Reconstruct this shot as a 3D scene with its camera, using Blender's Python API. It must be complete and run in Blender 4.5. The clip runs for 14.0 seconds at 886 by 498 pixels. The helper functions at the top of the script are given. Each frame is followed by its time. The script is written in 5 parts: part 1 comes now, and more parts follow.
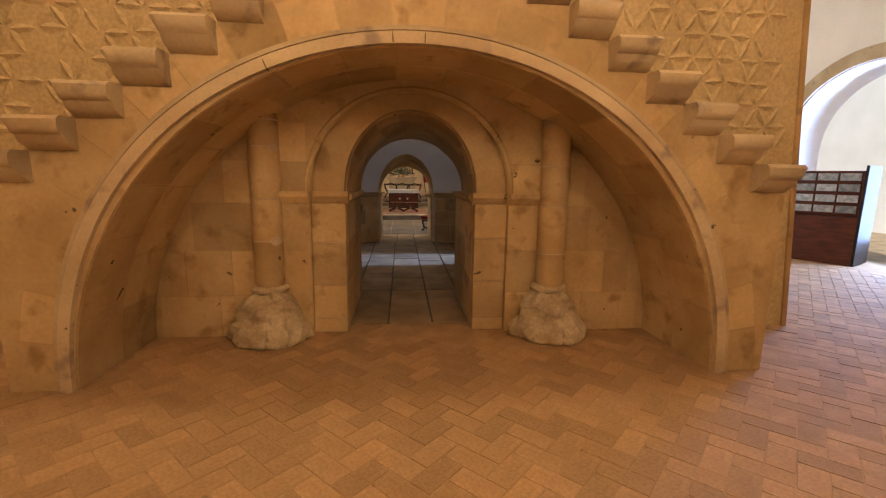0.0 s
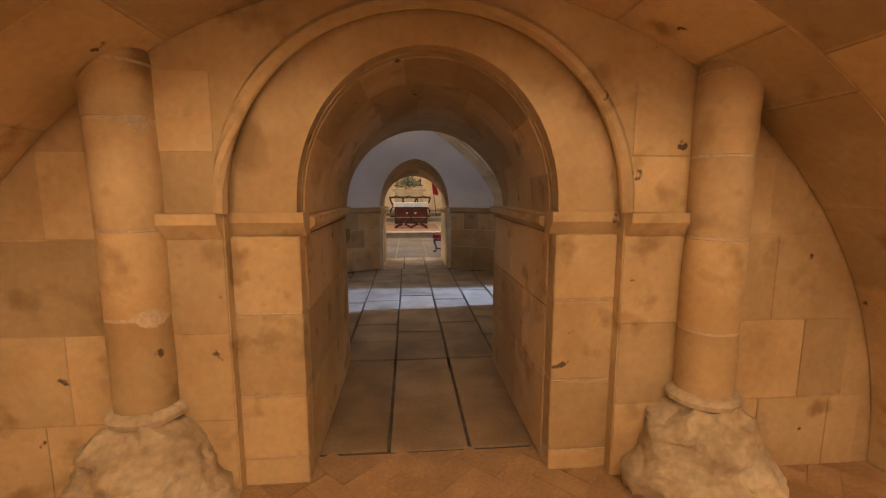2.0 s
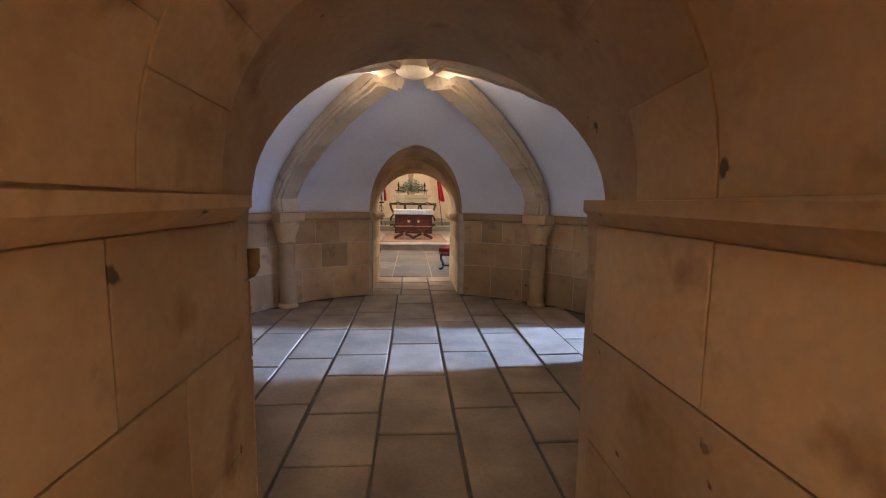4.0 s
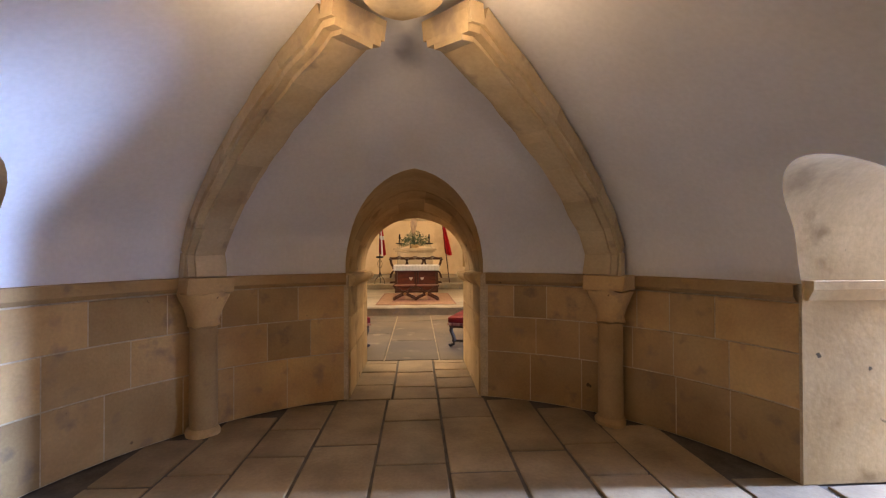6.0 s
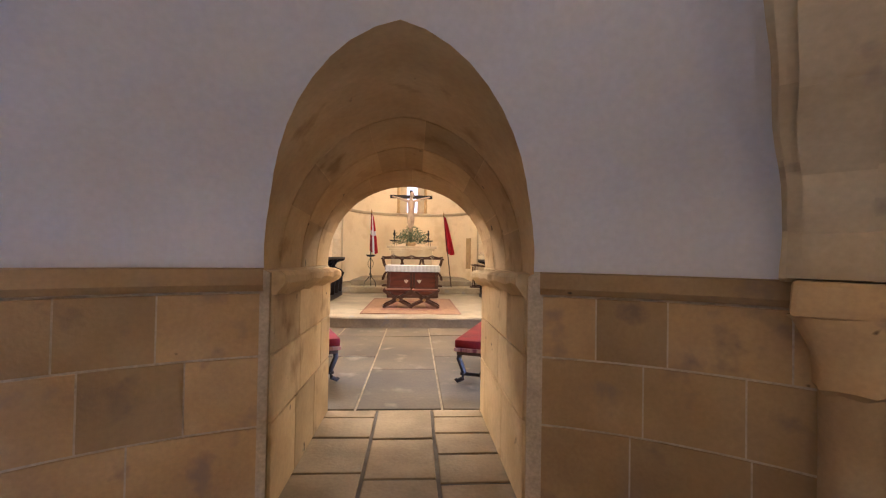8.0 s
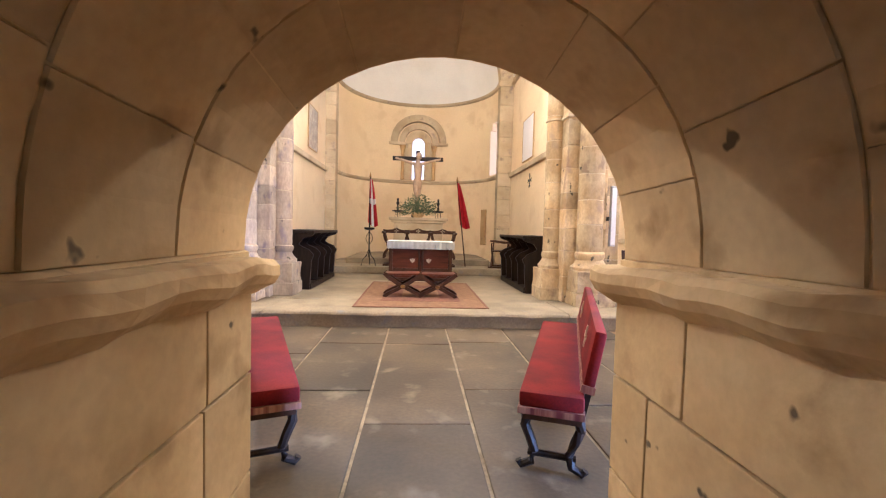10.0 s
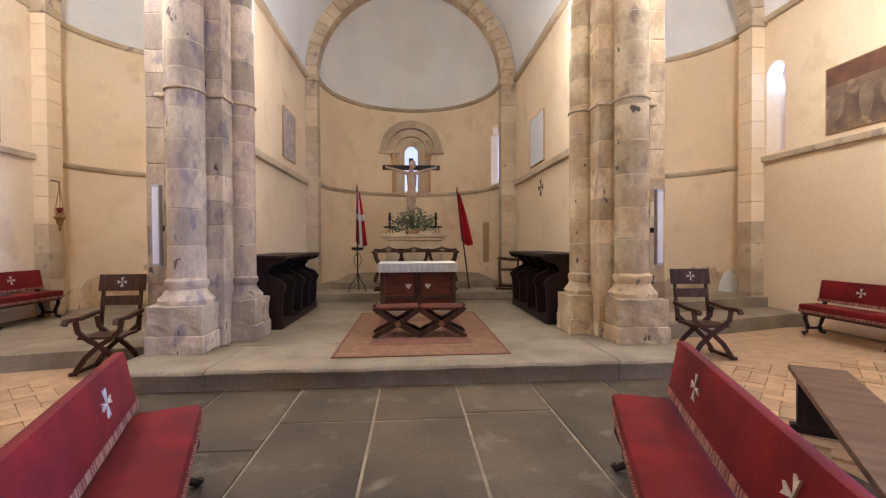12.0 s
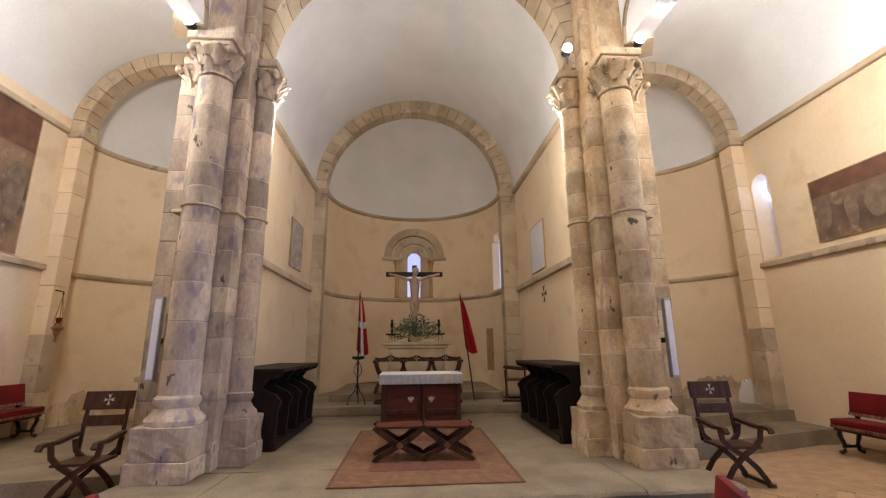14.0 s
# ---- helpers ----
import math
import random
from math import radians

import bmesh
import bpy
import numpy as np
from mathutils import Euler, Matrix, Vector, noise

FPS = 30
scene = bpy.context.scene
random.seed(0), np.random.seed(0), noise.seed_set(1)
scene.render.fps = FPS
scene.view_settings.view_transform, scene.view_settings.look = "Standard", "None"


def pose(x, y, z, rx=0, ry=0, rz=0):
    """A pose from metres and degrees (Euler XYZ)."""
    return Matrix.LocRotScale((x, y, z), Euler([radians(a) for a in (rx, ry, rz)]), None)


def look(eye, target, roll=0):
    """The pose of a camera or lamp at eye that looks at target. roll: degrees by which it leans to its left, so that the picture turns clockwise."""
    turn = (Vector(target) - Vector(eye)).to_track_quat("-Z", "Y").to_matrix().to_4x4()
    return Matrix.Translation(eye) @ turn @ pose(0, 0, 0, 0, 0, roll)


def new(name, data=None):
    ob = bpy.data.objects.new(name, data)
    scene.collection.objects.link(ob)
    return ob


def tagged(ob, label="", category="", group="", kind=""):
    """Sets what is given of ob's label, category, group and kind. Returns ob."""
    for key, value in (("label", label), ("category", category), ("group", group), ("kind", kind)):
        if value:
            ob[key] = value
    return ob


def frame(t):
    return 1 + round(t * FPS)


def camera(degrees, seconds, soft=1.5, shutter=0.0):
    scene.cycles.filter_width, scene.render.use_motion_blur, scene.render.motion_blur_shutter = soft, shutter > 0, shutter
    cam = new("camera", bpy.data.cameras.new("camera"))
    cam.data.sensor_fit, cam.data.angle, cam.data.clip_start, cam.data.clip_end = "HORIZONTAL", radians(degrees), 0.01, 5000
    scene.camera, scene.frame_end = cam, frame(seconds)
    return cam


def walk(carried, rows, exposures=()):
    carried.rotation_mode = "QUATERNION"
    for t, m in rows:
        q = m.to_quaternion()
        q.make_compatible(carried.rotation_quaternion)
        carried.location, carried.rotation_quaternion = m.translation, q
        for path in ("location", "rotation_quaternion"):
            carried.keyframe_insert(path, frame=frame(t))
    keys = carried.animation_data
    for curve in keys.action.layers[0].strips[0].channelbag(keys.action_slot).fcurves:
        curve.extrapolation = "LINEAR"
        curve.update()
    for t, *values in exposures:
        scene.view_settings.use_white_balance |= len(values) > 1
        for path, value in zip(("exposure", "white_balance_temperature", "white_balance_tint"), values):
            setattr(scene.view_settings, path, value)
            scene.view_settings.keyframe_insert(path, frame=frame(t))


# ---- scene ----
cam = camera(91.9, 14.0, soft=1.2)
PATH = [
    (0, (-0.147, 0.848, 1.603), (0.05, 2.811, 1.273), 0.9),
    (0.5, (-0.135, 1.342, 1.574), (0.051, 3.307, 1.25), 1.3),
    (1, (-0.125, 1.889, 1.559), (0.045, 3.857, 1.244), 1.4),
    (1.5, (-0.11, 2.449, 1.557), (0.051, 4.422, 1.272), 1.3),
    (2, (-0.158, 3.026, 1.562), (0.006, 5.001, 1.288), 0.1),
    (2.5, (-0.152, 3.606, 1.508), (0.01, 5.582, 1.244), 0.1),
    (3, (-0.163, 4.084, 1.47), (0.0, 6.062, 1.223), 0.3),
    (5.3, (0.047, 6.641, 1.375), (0.175, 8.631, 1.221), 1.3),
    (5.5, (0.038, 6.831, 1.388), (0.161, 8.826, 1.317), 0.7),
    (6, (0.005, 7.269, 1.413), (0.126, 9.265, 1.431), -0.1),
    (6.5, (0.026, 7.78, 1.392), (0.152, 9.775, 1.444), -0.3),
    (7, (0.054, 8.286, 1.381), (0.18, 10.282, 1.436), -0.3),
    (7.5, (0.066, 8.803, 1.317), (0.197, 10.798, 1.366), 0.4),
    (8, (0.052, 9.321, 1.293), (0.179, 11.317, 1.326), 1.0),
    (8.2, (0.02, 9.535, 1.298), (0.153, 11.531, 1.322), 1.0),
    (10.3, (-0.11, 11.745, 1.277), (0.012, 13.739, 1.179), 1.6),
    (10.5, (-0.124, 11.934, 1.266), (0.005, 13.928, 1.166), 1.7),
    (11, (-0.14, 12.353, 1.325), (-0.004, 14.346, 1.224), 0.4),
    (11.5, (-0.118, 12.681, 1.346), (0.026, 14.674, 1.266), 0.2),
    (12, (-0.117, 12.855, 1.387), (0.028, 14.85, 1.358), -0.3),
    (12.5, (-0.116, 12.895, 1.417), (0.024, 14.888, 1.507), -0.8),
    (13, (-0.127, 12.895, 1.437), (0.012, 14.879, 1.651), -0.9),
    (13.5, (-0.148, 12.894, 1.463), (-0.011, 14.863, 1.784), -0.8),
    (14, (-0.164, 12.89, 1.486), (-0.023, 14.835, 1.928), -0.6),
]
EXPOSURES = [(0, 0.40, 6300, 9), (1.0, 0.88, 6300, 8), (2.0, 1.12, 5900, 9), (3, 1.42, 5350, 9), (5.3, 1.35, 5300, 12), (5.5, 1.35, 5350, 12), (6.0, 1.25, 7300, 12), (6.5, 1.45, 7800, 11), (7.5, 1.8, 6100, 11), (8.2, 1.8, 5700, 10), (10.3, 1.4, 5250, 10), (11, 1.0, 4980, 10), (12.5, 0.42, 5100, 10), (14, 0.1, 5320, 10)]
walk(cam, [(t, look(e, g, r)) for t, e, g, r in PATH], EXPOSURES)

# ---- light ----
world = bpy.data.worlds.new("sky")
scene.world = world
world.use_nodes = True
wn = world.node_tree.nodes
sky = wn.new("ShaderNodeTexSky")
sky.sky_type, sky.sun_disc = "NISHITA", False
sky.sun_elevation, sky.sun_rotation = radians(38), radians(211)
world.node_tree.links.new(sky.outputs[0], wn["Background"].inputs[0])
wn["Background"].inputs[1].default_value = 0.15


def lamp(name, kind, m, watts, colour, size=0.3, size_y=None, spot=None):
    data = bpy.data.lights.new(name, kind)
    data.energy, data.color = watts, colour
    if kind == "AREA":
        data.size = size
        if size_y:
            data.shape, data.size_y = "RECTANGLE", size_y
    else:
        data.shadow_soft_size = size
    if spot:
        data.spot_size, data.spot_blend = radians(spot), 0.8
    ob = new(name, data)
    ob.matrix_world = m
    return ob


WARM = (1.0, 0.71, 0.43)
SOFT = (1.0, 0.86, 0.70)
DAY = (0.36, 0.53, 1.0)
sun = lamp("sun", "SUN", look((-12, -20, 24), (0, 9, 0)), 5.0, (1.0, 0.95, 0.88))
sun.data.angle = radians(0.5)
lamp("portal_daylight", "AREA", look((9.6, 9.62, 1.9), (0, 9.45, 0.9)), 680, DAY, 0.5, 3.0).data.spread = radians(75)
lamp("portal_skylight", "AREA", look((9.6, 8.3, 2.0), (0, 9.0, 0.8)), 380, DAY, 2.6, 3.2)
lamp("apse_window_daylight", "AREA", look((-0.12, 26.5, 3.6), (-0.12, 20, 2.5)), 60, DAY, 0.4, 1.6)
lamp("side_window_daylight", "AREA", look((6.9, 20.1, 3.8), (3, 19, 2.5)), 25, DAY, 0.5, 1.5)
LAMP_SPOTS = [(-2.94, 17.55, 5.45), (1.92, 17.75, 5.42), (2.84, 17.55, 5.45)]
for p in LAMP_SPOTS:
    lamp("capital_spot", "POINT", pose(p[0], p[1] - 0.45, p[2] + 0.02), 18, SOFT, 0.06)
for p in ((-2.5, 5.0, 6.2), (2.6, 5.0, 6.2)):
    lamp("landing_spot", "POINT", pose(p[0], p[1] - 0.9, p[2]), 110, WARM, 0.1)
for s in (-1, 1):
    lamp("nave_spot", "POINT", pose(0.9 * s, 0.55, 3.8), 66, WARM, 0.15)
for p in ((-3.0, 14.5, 6.6), (3.0, 14.5, 6.6)):
    lamp("nave_spot", "POINT", pose(*p), 130, SOFT, 0.15)
for s in (-1, 1):
    # added fill without a fixture, brightens the chapels beyond the capital spots
    lamp("chapel_fill", "POINT", pose(4.3 * s, 17.0, 5.1), 230 if s > 0 else 290, SOFT, 0.1)
    lamp("keystone_lamp", "POINT", pose(0.38 * s - 0.08, 9.0, 2.35), 3.4, WARM, 0.07)
# north: lamp hidden behind the capital; south: fill added to match it
for x in (-1.95, 1.8):
    lamp("presbytery_lamp_fill", "POINT", pose(x, 18.9, 4.65), 95, SOFT, 0.1)


# ---- materials ----
def material(name, colour, colour2=None, rough=0.85, scale=3.0, bump=0.3, fine=60.0, metal=0.0, spots=None, spot_at=0.62, per_piece=0.0, pits=0.0, grain=0.18, contrast=(0.35, 0.65), stretch=(1, 1, 1)):
    m = bpy.data.materials.new(name)
    m.use_nodes = True
    n, l = m.node_tree.nodes, m.node_tree.links
    b = n["Principled BSDF"]
    b.inputs["Roughness"].default_value, b.inputs["Metallic"].default_value = rough, metal
    geo = n.new("ShaderNodeTexCoord")
    mp = n.new("ShaderNodeMapping")
    mp.inputs["Scale"].default_value = stretch
    l.new(geo.outputs["Object"], mp.inputs[0])
    def noise_node(s, d=6.0):
        t = n.new("ShaderNodeTexNoise")
        t.inputs["Scale"].default_value, t.inputs["Detail"].default_value = s, d
        l.new(mp.outputs[0], t.inputs["Vector"])
        return t
    def mix(fac, a, c, mode="MIX"):
        x = n.new("ShaderNodeMix")
        x.data_type, x.blend_type = "RGBA", mode
        for k, v in (("Factor", fac), ("A", a), ("B", c)):
            s = x.inputs[0] if k == "Factor" else x.inputs[6 if k == "A" else 7]
            if isinstance(v, (int, float)):
                s.default_value = v
            elif isinstance(v, tuple):
                s.default_value = (*v, 1)
            else:
                l.new(v, s)
        return x.outputs[2]
    colour2 = colour2 or tuple(c * 0.7 for c in colour)
    big, small = noise_node(scale), noise_node(fine, 4)
    ramp = n.new("ShaderNodeValToRGB")
    ramp.color_ramp.elements[0].position, ramp.color_ramp.elements[1].position = contrast
    l.new(big.outputs[0], ramp.inputs[0])
    out = mix(ramp.outputs[0], colour2, colour)
    sm = n.new("ShaderNodeMapRange")
    sm.inputs[1].default_value, sm.inputs[2].default_value, sm.inputs[3].default_value, sm.inputs[4].default_value = 0.3, 0.7, 1 - grain, 1 + grain * 0.55
    l.new(small.outputs[0], sm.inputs[0])
    out = mix(1.0, out, sm.outputs[0], "MULTIPLY")
    if spots:
        st = noise_node(scale * 2.3 + 0.7, 8)
        r2 = n.new("ShaderNodeValToRGB")
        r2.color_ramp.elements[0].position, r2.color_ramp.elements[1].position = spot_at, spot_at + 0.12
        l.new(st.outputs[0], r2.inputs[0])
        out = mix(r2.outputs[0], out, spots)
    if pits:
        pt = noise_node(7.0, 3)
        r3 = n.new("ShaderNodeValToRGB")
        r3.color_ramp.elements[0].position, r3.color_ramp.elements[1].position = pits, pits + 0.03
        l.new(pt.outputs[0], r3.inputs[0])
        out = mix(r3.outputs[0], out, tuple(c * 0.18 for c in colour))
    if per_piece:
        oi = n.new("ShaderNodeObjectInfo")
        gi = n.new("ShaderNodeNewGeometry")
        add = n.new("ShaderNodeMath")
        add.operation = "ADD"
        l.new(oi.outputs["Random"], add.inputs[0])
        l.new(gi.outputs["Random Per Island"], add.inputs[1])
        fr = n.new("ShaderNodeMath")
        fr.operation = "FRACT"
        l.new(add.outputs[0], fr.inputs[0])
        mr = n.new("ShaderNodeMapRange")
        mr.inputs[3].default_value, mr.inputs[4].default_value = 1 - per_piece, 1 + per_piece * 0.6
        l.new(fr.outputs[0], mr.inputs[0])
        out = mix(1.0, out, mr.outputs[0], "MULTIPLY")
    l.new(out, b.inputs["Base Color"])
    if bump:
        bp = n.new("ShaderNodeBump")
        bp.inputs["Strength"].default_value, bp.inputs["Distance"].default_value = bump, 0.012
        hm = n.new("ShaderNodeMath")
        hm.operation = "MULTIPLY_ADD"
        l.new(small.outputs[0], hm.inputs[0])
        hm.inputs[1].default_value = 0.4
        l.new(big.outputs[0], hm.inputs[2])
        l.new(hm.outputs[0], bp.inputs["Height"])
        l.new(bp.outputs[0], b.inputs["Normal"])
    return m


STONE = material("honey_limestone", (0.60, 0.445, 0.245), (0.43, 0.295, 0.14), 0.9, 1.5, 0.3, 30, spots=(0.33, 0.22, 0.10), spot_at=0.575, per_piece=0.26, pits=0.715, grain=0.08)
PALE = material("pale_limestone", (0.58, 0.47, 0.31), (0.44, 0.33, 0.20), 0.9, 1.8, 0.35, 40, spots=(0.30, 0.23, 0.18), spot_at=0.60, per_piece=0.15, pits=0.73, grain=0.08)
BASE = material("worn_limestone", (0.60, 0.50, 0.34), (0.40, 0.30, 0.18), 0.92, 4, 0.8, 30, spots=(0.24, 0.17, 0.10), spot_at=0.62)
DIM = material("dressed_sandstone", (0.54, 0.36, 0.17), (0.40, 0.25, 0.11), 0.9, 2.0, 0.35, 50, spots=(0.30, 0.20, 0.12), spot_at=0.58, per_piece=0.32, pits=0.74, grain=0.08)
WHITE = material("grey_white_plaster", (0.73, 0.72, 0.74), (0.64, 0.63, 0.65), 0.95, 1.2, 0.15, 35, grain=0.05)
LIME = material("white_vault_plaster", (0.80, 0.78, 0.74), (0.72, 0.70, 0.66), 0.95, 1.0, 0.1, 30, grain=0.05)
OCHRE = material("cream_ochre_plaster", (0.80, 0.645, 0.425), (0.72, 0.56, 0.35), 0.95, 0.55, 0.08, 25, spots=(0.69, 0.53, 0.33), spot_at=0.55, grain=0.05)
GRAFF = material("sgraffito_plaster", (0.56, 0.43, 0.24), (0.48, 0.36, 0.19), 0.95, 2.0, 0.4, 30)
BRICK = material("terracotta_brick", (0.47, 0.30, 0.152), (0.39, 0.24, 0.115), 0.75, 5, 0.3, 50, per_piece=0.2)
MORTAR = material("brick_mortar", (0.46, 0.30, 0.16), (0.36, 0.23, 0.12), 0.95, 6, 0.3, 80)
FLAG = material("worn_flagstone", (0.36, 0.26, 0.15), (0.22, 0.155, 0.085), 0.75, 2.5, 0.35, 40, per_piece=0.20, grain=0.08)
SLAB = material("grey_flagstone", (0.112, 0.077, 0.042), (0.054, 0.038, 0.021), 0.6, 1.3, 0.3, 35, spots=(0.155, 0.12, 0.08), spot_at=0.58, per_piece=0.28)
JOINT = material("dark_joint", (0.13, 0.105, 0.08), (0.08, 0.065, 0.05), 0.95, 8, 0.2)
JOINTL = material("pale_joint", (0.36, 0.29, 0.20), (0.22, 0.175, 0.12), 0.9, 8, 0.2)
STEP = material("step_stone", (0.30, 0.236, 0.152), (0.19, 0.146, 0.09), 0.7, 2, 0.3, 40, spots=(0.20, 0.18, 0.16), spot_at=0.62)
WOOD = material("dark_oak", (0.070, 0.030, 0.015), (0.035, 0.014, 0.007), 0.5, 3, 0.25, 60, stretch=(6, 6, 1))
BLACKWOOD = material("blackened_oak", (0.028, 0.017, 0.012), (0.014, 0.009, 0.007), 0.5, 3, 0.25, 60, stretch=(6, 6, 1))
REDWOOD = material("red_brown_wood", (0.115, 0.030, 0.014), (0.065, 0.017, 0.009), 0.45, 3, 0.2, 60, stretch=(1, 1, 6))
PLANK = material("brown_plank_wood", (0.165, 0.095, 0.053), (0.105, 0.057, 0.032), 0.5, 2, 0.2, 60, stretch=(6, 1, 1))
VELVET = material("red_velvet", (0.18, 0.007, 0.006), (0.095, 0.0035, 0.004), 0.8, 4, 0.15, 90)
VELVET.node_tree.nodes["Principled BSDF"].inputs["Sheen Weight"].default_value = 0.02
FRINGE = material("braid_fringe", (0.32, 0.16, 0.10), (0.12, 0.015, 0.015), 0.85, 1.0, 0.3, 3, contrast=(0.42, 0.58), stretch=(110, 16, 0.4))
EMBROID = material("cream_embroidery", (0.56, 0.48, 0.36), (0.42, 0.35, 0.25), 0.8, 20, 0.3, 100)
LINEN = material("white_linen", (0.80, 0.78, 0.74), (0.70, 0.68, 0.64), 0.9, 12, 0.3, 120)
REDFLAG = material("red_flag_cloth", (0.55, 0.02, 0.03), (0.42, 0.01, 0.02), 0.8, 5, 0.1, 80)
WHITECLOTH = material("white_flag_cloth", (0.80, 0.76, 0.74), (0.72, 0.68, 0.66), 0.85, 5, 0.1, 80)
IRON = material("black_iron", (0.03, 0.028, 0.026), (0.015, 0.014, 0.013), 0.5, 10, 0.2, 80, metal=0.6)
BRASS = material("aged_brass", (0.42, 0.26, 0.10), (0.25, 0.15, 0.06), 0.4, 12, 0.2, 80, metal=0.9)
CARPET = material("worn_carpet", (0.25, 0.135, 0.065), (0.18, 0.09, 0.042), 0.95, 9, 0.4, 120, spots=(0.16, 0.07, 0.045), spot_at=0.55)
CARPETB = material("carpet_border", (0.19, 0.075, 0.04), (0.13, 0.05, 0.03), 0.95, 14, 0.4, 120)
LEAF = material("olive_leaf", (0.10, 0.14, 0.06), (0.05, 0.08, 0.035), 0.6, 20, 0.0, 60, per_piece=0.4)
FLOWER = material("white_blossom", (0.80, 0.80, 0.74), (0.66, 0.68, 0.56), 0.7, 20, 0.0, 60)
CARVED = material("painted_carving", (0.44, 0.31, 0.21), (0.30, 0.20, 0.13), 0.6, 8, 0.3, 60)
GREYP = material("grey_white_metal", (0.42, 0.43, 0.46), (0.36, 0.37, 0.40), 0.5, 10, 0.05, 90)
PAINTING = material("old_oil_painting", (0.28, 0.18, 0.10), (0.09, 0.06, 0.045), 0.45, 1.7, 0.1, 50, spots=(0.34, 0.25, 0.16), spot_at=0.56)
PANEL = material("faded_panel_painting", (0.50, 0.43, 0.36), (0.30, 0.25, 0.22), 0.6, 5, 0.1, 50, spots=(0.62, 0.58, 0.50), spot_at=0.55)
CARD = material("printed_cards", (0.50, 0.52, 0.55), (0.25, 0.28, 0.30), 0.5, 14, 0.0, 60, per_piece=0.4)
BLACKPAINT = material("black_wall_paint", (0.03, 0.03, 0.03), (0.02, 0.02, 0.02), 0.7, 10, 0.0)
# left pier: stained stone, with the mauve cast of portal daylight in its colour
PIER_DAYLIT = material("stained_pier_stone_daylight_tint", (0.58, 0.47, 0.335), (0.40, 0.31, 0.235), 0.9, 2.2, 0.9, 26, spots=(0.27, 0.215, 0.215), spot_at=0.55, per_piece=0.32, pits=0.685, grain=0.16, contrast=(0.4, 0.6), stretch=(1.3, 1.3, 0.6))
PIER_WARM = material("ochre_stained_pier_stone", (0.60, 0.47, 0.29), (0.44, 0.31, 0.165), 0.9, 2.2, 0.9, 26, spots=(0.34, 0.245, 0.16), spot_at=0.56, per_piece=0.32, pits=0.685, grain=0.16, contrast=(0.4, 0.6), stretch=(1.2, 1.2, 0.8))
LIGHTMORTAR = material("pale_lime_mortar", (0.60, 0.49, 0.34), (0.46, 0.37, 0.25), 0.95, 6, 0.3, 60)
for mt in (WOOD, BLACKWOOD, VELVET, REDWOOD, PLANK, REDFLAG):
    mt.node_tree.nodes["Principled BSDF"].inputs["Specular IOR Level"].default_value = 0.2
GLASS = bpy.data.materials.new("frosted_window_glass")
GLASS.use_nodes = True
GLASS.node_tree.nodes["Principled BSDF"].inputs["Base Color"].default_value = (0.30, 0.30, 0.36, 1)
GLASS.node_tree.nodes["Principled BSDF"].inputs["Emission Color"].default_value = (0.74, 0.72, 1.0, 1)
GLASS.node_tree.nodes["Principled BSDF"].inputs["Emission Strength"].default_value = 0.7
BULB = bpy.data.materials.new("lit_bulb")
BULB.use_nodes = True
BULB.node_tree.nodes["Principled BSDF"].inputs["Emission Color"].default_value = (1.0, 0.9, 0.72, 1)
BULB.node_tree.nodes["Principled BSDF"].inputs["Emission Strength"].default_value = 30


# ---- mesh helpers ----
def finish(bm, name, mat, smooth=False):
    me = bpy.data.meshes.new(name)
    bmesh.ops.recalc_face_normals(bm, faces=bm.faces[:])
    if smooth:
        for f in bm.faces:
            f.smooth = True
        for e in bm.edges:
            if len(e.link_faces) == 2 and e.calc_face_angle(0) > 0.7:
                e.smooth = False
    bm.to_mesh(me)
    bm.free()
    me.materials.append(mat)
    return me


def part(name, bm, mat, parent=None, label="", smooth=False):
    ob = new(name, finish(bm, name, mat, smooth))
    if parent:
        ob.parent = parent
    if label:
        ob["label"] = label
    return ob


def thing(name, m, label, category, group="", kind=""):
    ob = new(name)
    ob.empty_display_size = 0.1
    ob.matrix_world = m if isinstance(m, Matrix) else pose(*m)
    return tagged(ob, label, category, group, kind)


def box(bm, x0, x1, y0, y1, z0, z1, bevel=0.0, m=None):
    vs = bmesh.ops.create_cube(bm, size=1, matrix=Matrix.Translation(((x0 + x1) / 2, (y0 + y1) / 2, (z0 + z1) / 2)) @ Matrix.Diagonal((abs(x1 - x0), abs(y1 - y0), abs(z1 - z0), 1)))["verts"]
    if bevel:
        es = list({e for v in vs for e in v.link_edges})
        got = bmesh.ops.bevel(bm, geom=es, offset=bevel, segments=2, affect="EDGES", profile=0.6)
        vs = list({v for f in got["faces"] for v in f.verts} | {v for v in vs if v.is_valid})
    if m:
        bmesh.ops.transform(bm, matrix=m, verts=vs)
    return bm


def nb():
    return bmesh.new()


def extrude(bm, outline, d0, d1, axes="xz"):
    """A solid from a closed outline in two axes, from d0 to d1 along the third."""
    def at(a, b, d):
        return {"xz": (a, d, b), "yz": (d, a, b), "xy": (a, b, d)}[axes]
    lo = [bm.verts.new(at(a, b, d0)) for a, b in outline]
    hi = [bm.verts.new(at(a, b, d1)) for a, b in outline]
    bm.faces.new(lo)
    bm.faces.new(hi[::-1])
    k = len(outline)
    for i in range(k):
        bm.faces.new((lo[i], lo[(i + 1) % k], hi[(i + 1) % k], hi[i]))
    return bm


